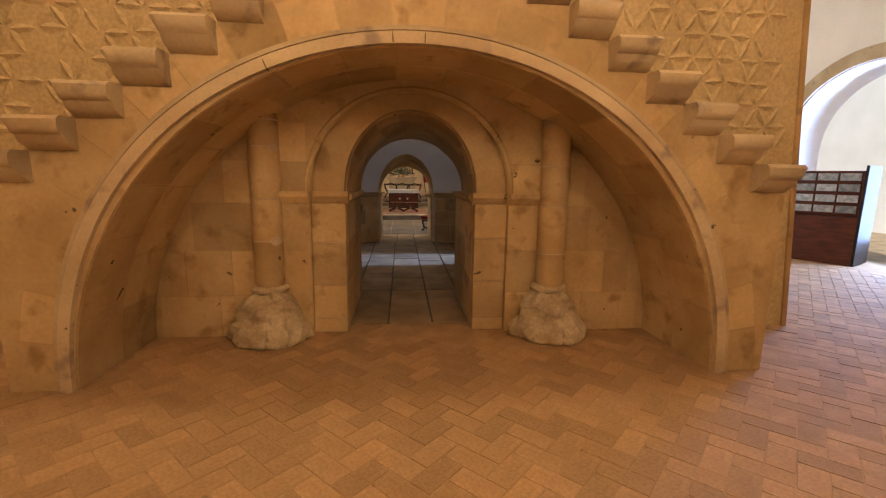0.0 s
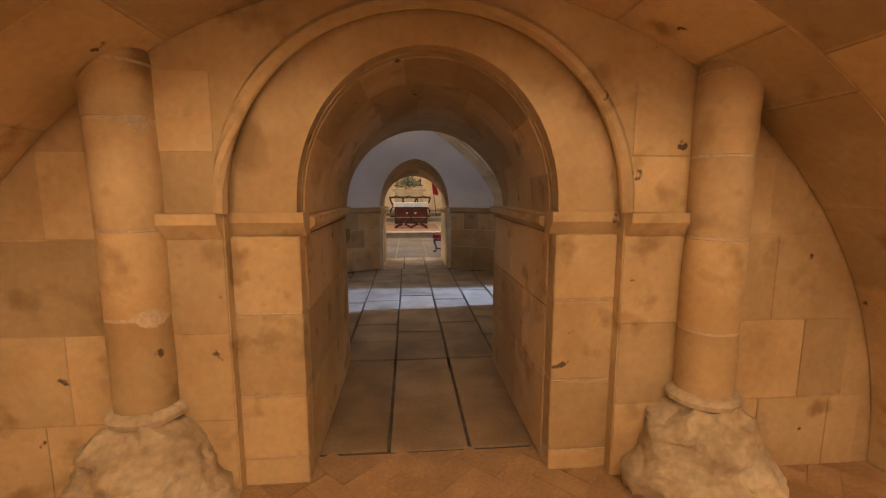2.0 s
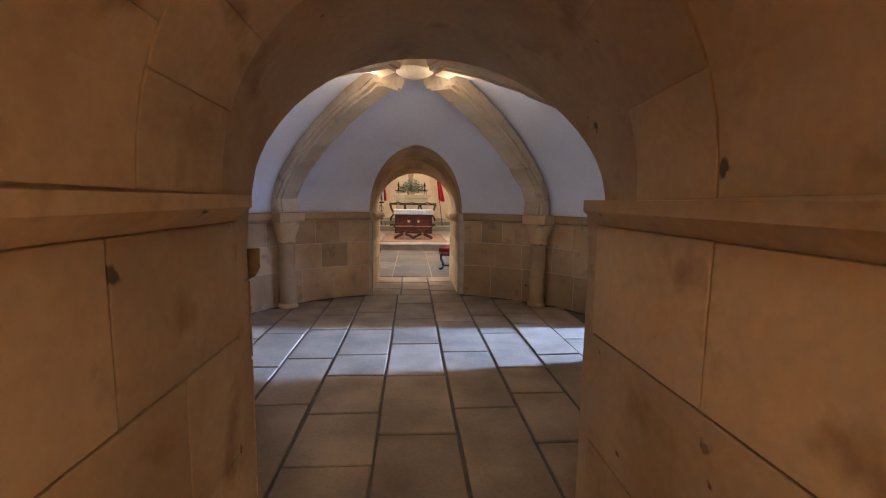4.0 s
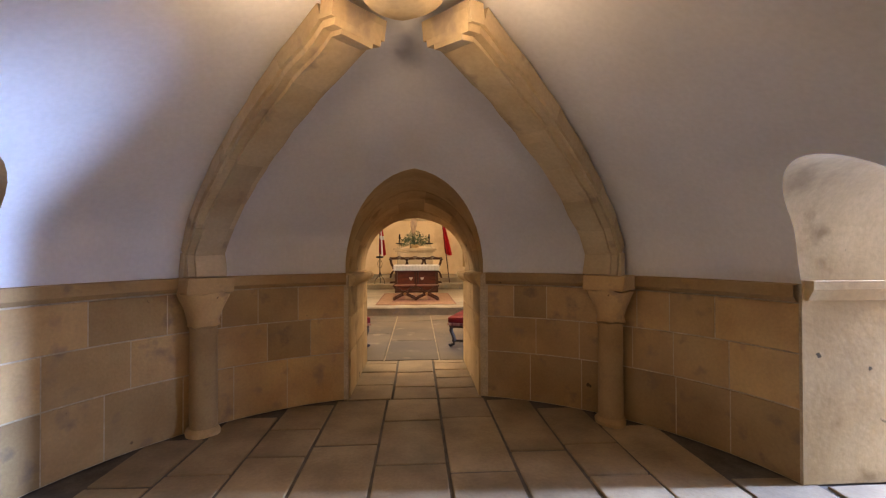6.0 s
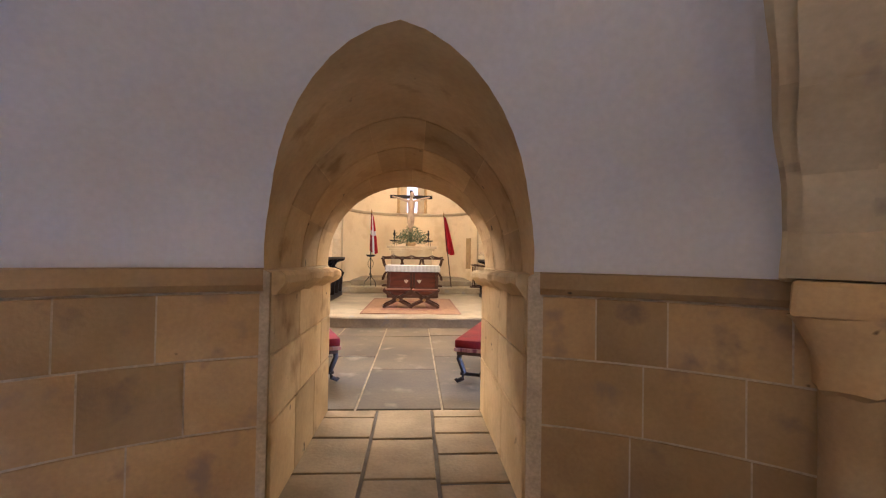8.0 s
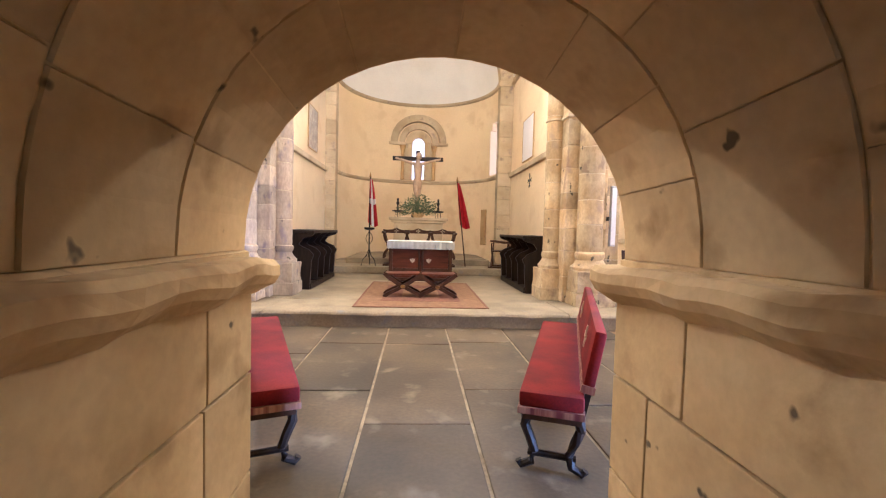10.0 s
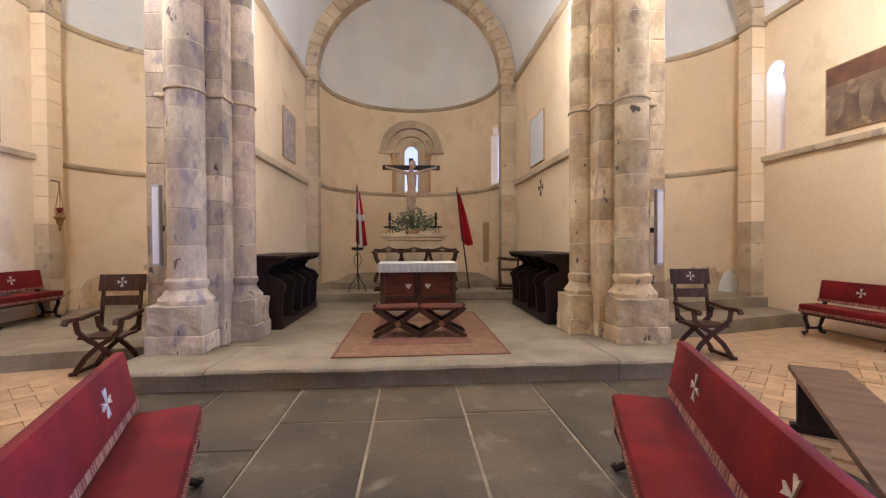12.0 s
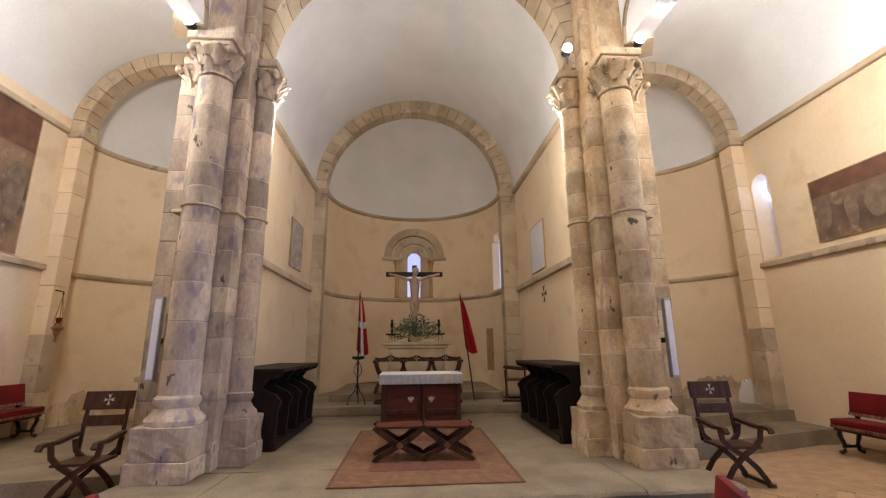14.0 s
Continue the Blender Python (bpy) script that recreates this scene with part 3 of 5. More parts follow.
def wall_between(name, p, q, z0, z1, mat, label, opening=None, thick=0.5):
    """A wall on the line p to q, its inner face on the line; opening: (from p, half, spring, rise)."""
    p, q = Vector(p), Vector(q)
    d = q - p
    m = Matrix.Translation((p.x, p.y, 0)) @ Matrix.Rotation(math.atan2(d.y, d.x), 4, "Z")
    o = [(-0.13, z0)]
    if opening:
        c, h, sp, ri = opening
        o += [(c - h, z0)] + arch(c, h, sp, ri) + [(c + h, z0)]
    o += [(d.length + 0.13, z0), (d.length + 0.13, z1), (-0.13, z1)]
    bm = extrude(nb(), o, -thick, 0)
    bmesh.ops.transform(bm, matrix=m, verts=bm.verts[:])
    return structure(name, bm, mat, label)


# facets of the outer wall; the three to the east open into the chapels
for i in (0, 4, 5, 6, 7, 8, 9, 10):
    wall_between("wall_nave_%d" % i, nave[i], nave[i + 1], 0, 8.8, OCHRE, "ochre plastered wall of the round nave")
wall_between("wall_portal", nave[11], nave[0], 0, 8.8, LIME, "white plastered wall with the open arched portal", (8.75 - nave[11][1], 1.75, 2.3, 1.65), 0.9)
structure("ceiling_nave", extrude(nb(), [(x * 1.1, CY + (y - CY) * 1.1) for x, y in nave], 8.8, 9.1, "xy"), LIME, "white plaster vault over the nave", "ceiling")
bm = nb()
ring(bm, 8.75, 2.3, 1.77, 1.67, 2.05, 1.95, 8.93, 8.995, 32, "yz")
for s in (-1, 1):
    box(bm, 8.93, 8.995, 8.75 + s * 1.77, 8.75 + s * 2.05, 0, 2.3)
structure("trim_portal", bm, PALE, "pale stone surround of the portal arch", "trim")

# added backdrop: catches the sun so that the open portal shows white
structure("boundary_wall", box(nb(), 16, 16.6, -20, 40, -0.03, 7.0), LIME, "added white backdrop that makes the portal opening bright")

# ---- east front, presbytery, chapels and apses ----
CX, HW = -0.08, 2.57
XR, XL = 6.35, -6.50
ZS = 5.42
# side walls of the chapels; the south one has a round-headed window
bm = nb()
win = (20.06, 0.20, 4.35, 0.24, 2.98)
extrude(bm, [(15.3, 0), (20.6, 0), (20.6, 8.8), (win[0], 8.8), (win[0], win[2] + win[3])] + [(win[0] + win[1] * math.sin(math.pi / 2 * i / 10), win[2] + win[3] * math.cos(math.pi / 2 * i / 10)) for i in range(1, 11)] + [(win[0] + win[1], win[4]), (win[0] - win[1], win[4])] + [(win[0] - win[1] * math.cos(math.pi / 2 * i / 10), win[2] + win[3] * math.sin(math.pi / 2 * i / 10)) for i in range(0, 10)] + [(win[0] - 0.002, win[2] + win[3]), (win[0] - 0.002, 8.8), (15.3, 8.8)], XR, XR + 0.55, "yz")
structure("wall_chapel_south", bm, OCHRE, "ochre plastered chapel wall with a narrow window")
structure("wall_chapel_north", box(nb(), XL - 0.55, XL, 15.3, 20.9, 0, 8.8), OCHRE, "ochre plastered chapel wall")
w = structure("window_1", box(nb(), XR + 0.40, XR + 0.43, 19.6, 20.4, 2.9, 4.7), GLASS, "narrow bright chapel window of frosted glass", "window")
bm = nb()
for s, X in ((1, XR), (-1, XL)):
    for z in (2.90, ZS):
        box(bm, X - 0.07 * s, X + 0.02 * s, 15.3, 20.6, z - 0.07, z + 0.03, 0.02)
structure("trim_chapel_string", bm, PALE, "pale stone string course along the chapel walls", "moulding")
WALLS = ((-2.65, -3.05), (2.5, 2.95))
for nm, (xi, xo) in zip(("north", "south"), WALLS):
    structure("wall_presbytery_" + nm, box(nb(), xi, xo, 18.75, 23.75, 0, 8.8), OCHRE, "ochre plastered presbytery wall")
    s = 1 if xi > 0 else -1
    bm = nb()
    box(bm, xi - 0.07 * s, xi + 0.02 * s, 18.8, 23.5, 2.80, 2.92, 0.02)
    box(bm, xi - 0.09 * s, xi + 0.02 * s, 18.8, 23.5, ZS - 0.07, ZS + 0.04, 0.02)
    structure("trim_presbytery_string", bm, PALE, "pale stone string course", "moulding")


def barrel(c, r, y0, y1, name, label):
    bm = nb()
    ring(bm, c, ZS + 0.03, r, r, r + 0.25, r + 0.25, y0, y1, 32)
    return structure(name, bm, LIME, label, "ceiling", True)


barrel(CX, HW, 18.75, 23.7, "ceiling_presbytery", "white plastered barrel vault")
CHAP = ((4.65, 1.70, 20.6), (-4.78, 1.73, 20.9))
barrel(CHAP[0][0], CHAP[0][1], 17.0, 20.5, "ceiling_chapel_south", "white plastered chapel vault")
barrel(CHAP[1][0], CHAP[1][1], 17.0, 20.8, "ceiling_chapel_north", "white plastered chapel vault")


def apse(name, c, y, r, window=None, thick=0.7):
    """A half-round apse with its half dome; window: (angle, half angle, sill, head)."""
    bm = nb()
    n = 60
    zs = [0.0, 2.80, 2.96, 4.30, 4.50, 4.62, ZS]
    def hole(i, k):
        a = 180 * (i + 0.5) / n
        for w in window or ():
            if abs(a - w[0]) < w[1] * (0.62 if zs[k] >= 4.30 else 1.0) and w[2] <= zs[k] and zs[k + 1] <= w[3]:
                return True
        return False
    def P(rr, a, z):
        return bm.verts.new((c + rr * math.cos(a), y + rr * math.sin(a), z))
    inn = [[P(r, math.pi * i / n, z) for i in range(n + 1)] for z in zs]
    out = [[P(r + thick, math.pi * i / n, z) for i in range(n + 1)] for z in zs]
    for k in range(len(zs) - 1):
        for i in range(n):
            q = [inn[k][i], inn[k][i + 1], inn[k + 1][i + 1], inn[k + 1][i]]
            p = [out[k][i], out[k][i + 1], out[k + 1][i + 1], out[k + 1][i]]
            if hole(i, k):
                for e in range(4):
                    f = (e + 1) % 4
                    di, dk = ((0, -1), (1, 0), (0, 1), (-1, 0))[e]
                    if not (0 <= i + di < n and 0 <= k + dk < len(zs) - 1 and hole(i + di, k + dk)):
                        bm.faces.new((q[e], q[f], p[f], p[e]))
            else:
                bm.faces.new(q)
                bm.faces.new(p)
    structure("wall_" + name, bm, OCHRE, "curved ochre plaster wall of the apse", "wall", True)
    bm = nb()
    m = 16
    rows = [[bm.verts.new((c + r * math.cos(b) * math.cos(math.pi * i / 40), y + r * math.cos(b) * math.sin(math.pi * i / 40), ZS + r * 1.02 * math.sin(b))) for i in range(41)] for b in (math.pi / 2 * j / m for j in range(m + 1))]
    for a, b in zip(rows, rows[1:]):
        for i in range(40):
            bm.faces.new((a[i], a[i + 1], b[i + 1], b[i]))
    bmesh.ops.remove_doubles(bm, verts=bm.verts[:], dist=0.001)
    bmesh.ops.solidify(bm, geom=bm.faces[:], thickness=-0.2)
    structure("ceiling_" + name, bm, LIME, "white plastered half dome of the apse", "ceiling", True)
    for z in (2.86, ZS):
        bm = nb()
        lathe(bm, [(r + 0.02, z - 0.07), (r - 0.05, z - 0.04), (r - 0.07, z), (r - 0.07, z + 0.03), (r + 0.02, z + 0.05)], 48, c, y, 0, 180)
        structure("trim_" + name, bm, PALE, "curved pale stone string course", "moulding")


apse("apse", -0.12, 23.75, 2.28, ((10.5, 6.2, 2.96, 4.50), (90, 5.0, 2.96, 4.50)))
apse("apse_south", CHAP[0][0], CHAP[0][2], CHAP[0][1], None, 0.25)
apse("apse_north", CHAP[1][0], CHAP[1][2], CHAP[1][1], None, 0.25)
structure("window_2", lathe(nb(), [(2.50, 2.8), (2.50, 4.7), (2.53, 4.7), (2.53, 2.8), (2.50, 2.8)], 8, -0.12, 23.75, 1, 22), GLASS, "narrow bright apse window of frosted glass", "window")
structure("window_3", box(nb(), -0.6, 0.4, 26.35, 26.38, 2.8, 4.7), GLASS, "bright window behind the crucifix", "window")


def stone_arch(name, c, half, y0, y1, width, count, label, lower=0.0):
    """A round arch of separate voussoirs on two flat piers."""
    t = thing(name, (c, 0, ZS), label, "arch", "", "structure")
    for i in range(count):
        a0, a1 = math.pi * (i + 0.03) / count, math.pi * (i + 0.97) / count
        pts = [(-(half) * math.cos(a0 + (a1 - a0) * j / 3), half * math.sin(a0 + (a1 - a0) * j / 3)) for j in range(4)] + [(-(half + width) * math.cos(a1 - (a1 - a0) * j / 3), (half + width) * math.sin(a1 - (a1 - a0) * j / 3)) for j in range(4)]
        part("voussoir", extrude(nb(), pts, y0, y1), PALE, t)
    return t


stone_arch("apse_arch", -0.13, 2.25, 23.42, 23.76, 0.36, 29, "round stone arch before the apse")
stone_arch("chapel_arch", CHAP[0][0], 1.45, 20.3, 20.62, 0.27, 21, "round stone arch before the chapel apse")
stone_arch("chapel_arch", CHAP[1][0], 1.48, 20.6, 20.92, 0.27, 21, "round stone arch before the chapel apse")
# infill above the arches
for nm, c, r, y0, y1 in (("apse", -0.13, 2.59, 23.5, 23.72), ("apse_south", CHAP[0][0], 1.71, 20.36, 20.58), ("apse_north", CHAP[1][0], 1.74, 20.66, 20.88)):
    bm = extrude(nb(), [(c - 3.2, ZS + 0.02)] + arch(c, r, ZS + 0.02, r) + [(c + 3.2, ZS + 0.02), (c + 3.2, 8.8), (c - 3.2, 8.8)], y0, y1) if nm == "apse" else extrude(nb(), [(c - 1.9, ZS + 0.02)] + arch(c, r, ZS + 0.02, r) + [(c + 1.9, ZS + 0.02), (c + 1.9, 8.8), (c - 1.9, 8.8)], y0, y1)
    structure("wall_over_" + nm, bm, LIME, "white plaster above the arch")
# masonry laid bare where the plaster has fallen at the foot of the chapel walls
def bare_masonry(c, y, r, a0, a1, z0, height, seed, mat=PIER_WARM, label="bare rough masonry where the plaster has fallen", out=0.0):
    rnd = random.Random(seed)
    bm = nb()
    n = 26
    tops = [0.0] * (n + 1)
    for i in range(n + 1):
        u = i / n
        tops[i] = z0 + height * (0.25 + 0.75 * math.sin(math.pi * u) ** 0.7) * rnd.uniform(0.72, 1.0)
    cols = [[bm.verts.new((c + q * math.cos(radians(a0 + (a1 - a0) * i / n)), y + q * math.sin(radians(a0 + (a1 - a0) * i / n)), z)) for q, z in ((r - 0.012 - out, z0), (r - 0.014 - out, (z0 + tops[i]) / 2), (r - 0.010 - out, tops[i]), (r + 0.01, tops[i] + 0.02))] for i in range(n + 1)]
    for a, b in zip(cols, cols[1:]):
        for k in range(3):
            bm.faces.new((a[k], b[k], b[k + 1], a[k + 1]))
    bmesh.ops.recalc_face_normals(bm, faces=bm.faces[:])
    structure("trim_bare_masonry", bm, mat, label, "masonry", True)


# pilasters under those arches
def pilaster(x0, x1, y0, y1, z0=0.0, z1=ZS):
    t = thing("pilaster", ((x0 + x1) / 2, (y0 + y1) / 2, z0), "flat stone pilaster of large blocks", "pilaster", "pilasters", "structure")
    z, i = 0.0, 0
    rnd = random.Random(int(x0 * 100))
    hw, hd = abs(x1 - x0) / 2, abs(y1 - y0) / 2
    while z < z1 - z0 - 0.05:
        h = min(rnd.uniform(0.34, 0.52), z1 - z0 - z)
        part("block", box(nb(), -hw, hw, -hd, hd, z + 0.003, z + h - 0.003, 0.008), OCHRE if abs(t.location.x) > 4 and z > 1.7 else PALE, t)
        z += h
    part("impost", box(nb(), -hw - 0.05, hw + 0.05, -hd - 0.05, hd, z - 0.12, z + 0.03, 0.02), PALE, t)
    return t
bare_masonry(CHAP[0][0], CHAP[0][2], CHAP[0][1], 5, 60, 0.34, 0.55, 3)
bare_masonry(CHAP[1][0], CHAP[1][2], CHAP[1][1], 118, 174, 0.15, 0.62, 4)
bare_masonry(CHAP[0][0], CHAP[0][2], CHAP[0][1], 9, 23, 0.36, 0.50, 5, LIME, "pale repair patch of lime plaster", 0.006)
pilaster(-2.76, -2.37, 23.42, 23.76)
pilaster(2.12, 2.50, 23.42, 23.76)
pilaster(CHAP[0][0] + 1.45, XR + 0.02, 20.3, 20.62)
pilaster(CHAP[0][0] - 1.75, CHAP[0][0] - 1.45, 20.3, 20.62)
pilaster(XL - 0.02, CHAP[1][0] - 1.48, 20.6, 20.92)
pilaster(CHAP[1][0] + 1.48, CHAP[1][0] + 1.78, 20.6, 20.92)


# clustered piers
def shaft_of_drums(t, x, y, r, z0, z1, rnd):
    z = z0
    part("mortar_core", lathe(nb(), [(r - 0.004, z0), (r - 0.004, z1)], 24, x, y), LIGHTMORTAR, t, "pale mortar in the joints", True)
    while z < z1 - 0.02:
        h = min(rnd.uniform(0.28, 0.46), z1 - z)
        if z1 - z - h < 0.15:
            h = z1 - z
        part("drum", wear(lathe(nb(), [(r - 0.008, z + 0.002), (r, z + 0.010), (r + 0.002, z + h * 0.5), (r, z + h - 0.010), (r - 0.008, z + h - 0.002)], 24, x, y), 0.006, 6), PIER_WARM if t.location.x > 0 else PIER_DAYLIT, t, "", True)
        z += h


def capital(t, x, y, r, z0, z1, w):
    mat = PIER_WARM if t.location.x > 0 else PIER_DAYLIT
    h = z1 - 0.12 - z0
    bm = lathe(nb(), [(r, z0), (r + 0.03, z0 + 0.015), (r + 0.03, z0 + 0.045), (r, z0 + 0.06), (r + 0.01, z0 + 0.4 * h), (r + 0.05, z0 + 0.75 * h), (r + 0.10, z0 + h)], 28, x, y)
    part("capital", wear(bm, 0.01, 11), mat, t, "carved leafy stone capital", True)
    bm = nb()
    for tier, (zb, zt, out) in enumerate(((0.06, 0.52, 0.075), (0.34, 0.92, 0.12))):
        for q in range(8):
            a = radians(45 * q + 22.5 * tier)
            u, v = Vector((math.cos(a), math.sin(a), 0)), Vector((-math.sin(a), math.cos(a), 0))
            rows = []
            for g, o, wd in ((0.0, 0.008, 0.055), (0.4, 0.025, 0.062), (0.75, 0.6 * out + 0.02, 0.052), (1.0, out + 0.02, 0.036), (0.9, out + 0.045, 0.02)):
                z = z0 + h * (zb + (zt - zb) * g)
                c = Vector((x, y, z)) + u * (r + o)
                rows.append([bm.verts.new(c - v * wd * r / 0.19), bm.verts.new(c + u * 0.022), bm.verts.new(c + v * wd * r / 0.19), bm.verts.new(c - u * 0.03)])
            for r0, r1 in zip(rows, rows[1:]):
                for i in range(4):
                    bm.faces.new((r0[i], r0[(i + 1) % 4], r1[(i + 1) % 4], r1[i]))
            bm.faces.new(rows[0])
            bm.faces.new(rows[-1])
    part("leaf_carving", wear(bm, 0.012, 13), mat, t, "", True)
    for q in range(4):
        a = radians(45 + 90 * q)
        bm = nb()
        bmesh.ops.create_icosphere(bm, subdivisions=2, radius=0.055, matrix=Matrix.Translation((x + (r + 0.13) * math.cos(a), y + (r + 0.13) * math.sin(a), z1 - 0.17)))
        part("volute", wear(bm, 0.015, 15), mat, t, "", True)
    w -= 0.05
    bm = nb()
    box(bm, x - w + 0.03, x + w - 0.03, y - w + 0.03, y + w - 0.03, z1 - 0.12, z1 - 0.055, 0.02)
    box(bm, x - w, x + w, y - w, y + w, z1 - 0.055, z1 + 0.05, 0.015)
    part("abacus", wear(bm, 0.008, 7), mat, t)


def pier(cx, s, zb):
    """A clustered pier; s: the side on which the presbytery lies."""
    t = thing("clustered_pier", (cx, 18.0, zb), "clustered stone pier of half columns with carved capitals", "pier", "piers before the presbytery", "structure")
    rnd = random.Random(7 + s)
    def blocks(x0, x1, y0, y1, z0, z1):
        z = z0
        part("mortar_core", box(nb(), x0 + 0.008, x1 - 0.008, y0 + 0.008, y1, z0, z1), LIGHTMORTAR, t, "pale mortar in the joints")
        while z < z1 - 0.03:
            h = min(rnd.uniform(0.26, 0.44), z1 - z)
            part("block", rough_box(nb(), x0, x1, y0, y1, z + 0.003, z + h - 0.003, 2, 0.007, 5), PIER_WARM if t.location.x > 0 else PIER_DAYLIT, t)
            z += h
    top = 8.6
    blocks(-0.30 if s > 0 else -0.36, 0.36 if s > 0 else 0.30, 0.02, 0.75, 0.0, top - zb)
    blocks(-s * 0.45 - 0.14, -s * 0.45 + 0.14, 0.18, 0.75, 0.0, 5.1 - zb)
    def base(x, y, w, h):
        z = 0.0
        part("plinth", rough_box(nb(), x - w, x + w, y - w, y + w, 0.20, h - 0.22, 4, 0.022, 6), PIER_WARM if t.location.x > 0 else PIER_DAYLIT, t, "worn pale plinth stained grey")
        part("plinth", rough_box(nb(), x - w - 0.015, x + w + 0.015, y - w - 0.015, y + w + 0.015, z, 0.197, 4, 0.014, 7), PIER_WARM if t.location.x > 0 else PIER_DAYLIT, t, "worn pale plinth stained grey")
        bm = lathe(nb(), [(w - 0.02, h - 0.23), (w - 0.01, h - 0.17), (w - 0.06, h - 0.11), (w - 0.085, h - 0.05), (w - 0.06, h), (w - 0.065, h + 0.045), (w - 0.10, h + 0.07)], 28, x, y)
        part("base_moulding", wear(bm, 0.014, 7), PIER_WARM if t.location.x > 0 else PIER_DAYLIT, t, "", True)
    base(0, -0.10, 0.29, 0.74)
    base(s * 0.40, 0.45, 0.25, 0.72)
    shaft_of_drums(t, 0, -0.08, 0.195, 0.78, 4.58, rnd)
    shaft_of_drums(t, s * 0.40, 0.45, 0.165, 0.78, 4.62, rnd)
    for x, y, r in ((0, -0.08, 0.205), (s * 0.40, 0.45, 0.175)):
        part("ring", lathe(nb(), [(r - 0.01, 2.885), (r + 0.012, 2.895), (r + 0.012, 2.915), (r - 0.01, 2.925)], 24, x, y), BASE, t, "", True)
    part("ring", box(nb(), -0.385, 0.385, 0.0, 0.5, 2.885, 2.925), BASE, t)
    capital(t, 0, -0.08, 0.195, 4.56, 5.07, 0.33)
    capital(t, s * 0.40, 0.45, 0.165, 4.60, 5.12, 0.28)
    capital(t, -s * 0.44, 0.30, 0.10, 4.62, 5.07, 0.19)
    # ribs that rise from the capitals
    part("upper_shaft", box(nb(), -0.22, 0.22, -0.22, 0.1, 5.12, top - zb), PIER_WARM if t.location.x > 0 else PIER_DAYLIT, t)
    return t


pier(-2.66, 1, 0.2)
pier(2.56, -1, 0.2)
stone_arch("presbytery_arch", -0.06, 2.20, 18.25, 18.72, 0.42, 27, "round stone arch at the mouth of the presbytery")
for nm, p, q in (("south", (2.97, 17.80), (XR, 16.05)), ("north", (XL, 16.05), (-3.07, 17.80))):
    p, q = Vector(p), Vector(q)
    half = (q - p).length / 2
    m = Matrix.Translation((*((p + q) / 2), ZS)) @ Matrix.Rotation(math.atan2(q.y - p.y, q.x - p.x), 4, "Z")
    t = stone_arch("chapel_mouth_arch", 0, half - 0.12, -0.2, 0.2, 0.36, 23, "round stone arch at the mouth of the chapel")
    t.matrix_world = m
    bm = extrude(nb(), [(-half - 0.3, 0.02)] + arch(0, half + 0.25, 0.02, half + 0.25, 40) + [(half + 0.3, 0.02), (half + 0.3, 3.4), (-half - 0.3, 3.4)], -0.15, 0.15)
    bmesh.ops.transform(bm, matrix=m, verts=bm.verts[:])
    structure("wall_front_chapel_" + nm, bm, LIME, "white plaster above the arch")
structure("wall_front_presbytery", extrude(nb(), [(-3.0, 8.8), (-3.0, ZS + 0.02)] + arch(-0.06, 2.60, ZS + 0.02, 2.60, 40) + [(2.9, ZS + 0.02), (2.9, 8.8)], 18.3, 18.7), LIME, "white plaster above the arch")

bm = box(nb(), 0, 0.06, -0.14, 0.14, 0.85, 1.95, 0.01)
bmesh.ops.transform(bm, matrix=Matrix.Translation((-0.12, 23.75, 0)) @ Matrix.Rotation(radians(24), 4, "Z") @ Matrix.Translation((2.24, 0, 0)), verts=bm.verts[:])
structure("trim_stone_patch", bm, DIM, "bare stone block showing in the plaster", "trim")
# stone surround of the apse's middle window
t = thing("window_surround", (-0.12, 25.85, 0), "carved stone window surround with two stepped arches", "window", "", "structure")
for r0, r1, y0, y1 in ((0.70, 0.92, -0.03, 0.14), (0.46, 0.64, 0.03, 0.2), (0.20, 0.42, 0.10, 0.3)):
    part("arch_moulding", ring(nb(), 0, 4.15, r0, r0, r1, r1, y0, y1, 24), PALE, t)
for s in (-1, 1):
    part("impost", box(nb(), s * 0.42, s * 0.98, -0.05, 0.2, 4.07, 4.16, 0.015), PALE, t)
    part("colonnette", lathe(nb(), [(0.07, 2.93), (0.055, 3.0), (0.055, 3.85), (0.08, 3.95), (0.11, 4.06)], 14, s * 0.52, 0.07), DIM, t, "", True)
    part("jamb", box(nb(), s * 0.20, s * 0.46, 0.1, 0.3, 2.93, 4.14, 0.01), PALE, t)

# ---- floors ----
structure("floor_base", box(nb(), -9.6, 9.6, -0.6, 27, -0.03, -0.022), MORTAR, "mortar bed under the brick floor", "floor")
structure("platform", extrude(nb(), [(-2.98, 17.06), (2.86, 17.06), (2.86, 18.5), (2.9, 23.7), (2.4, 23.7), (2.0, 25.5), (0, 26.2), (-2.0, 25.5), (-2.6, 23.7), (-3.0, 23.7), (-3.0, 18.5)], -0.02, 0.14, "xy"), STEP, "worn stone platform of the presbytery", "floor")
dais = thing("platform_edge", (0, 0, 0), "worn stone step edge with a rounded nosing", "step", "", "structure")
for x0, x1 in ((-3.02, -2.06), (-2.05, 1.95), (1.96, 2.9)):
    bm = extrude(nb(), [(17.01, 0.135), (16.99, 0.16), (17.0, 0.185), (17.03, 0.2), (18.0, 0.2), (18.0, 0.141), (17.05, 0.14), (17.05, -0.015), (17.02, -0.015)], x0, x1, "yz")
    bmesh.ops.subdivide_edges(bm, edges=[e for e in bm.edges if abs(e.verts[0].co.x - e.verts[1].co.x) > 0.5], cuts=30)
    part("nosing", wear(wear(bm, 0.012, 2.5), 0.005, 11), STEP, dais, "", True)
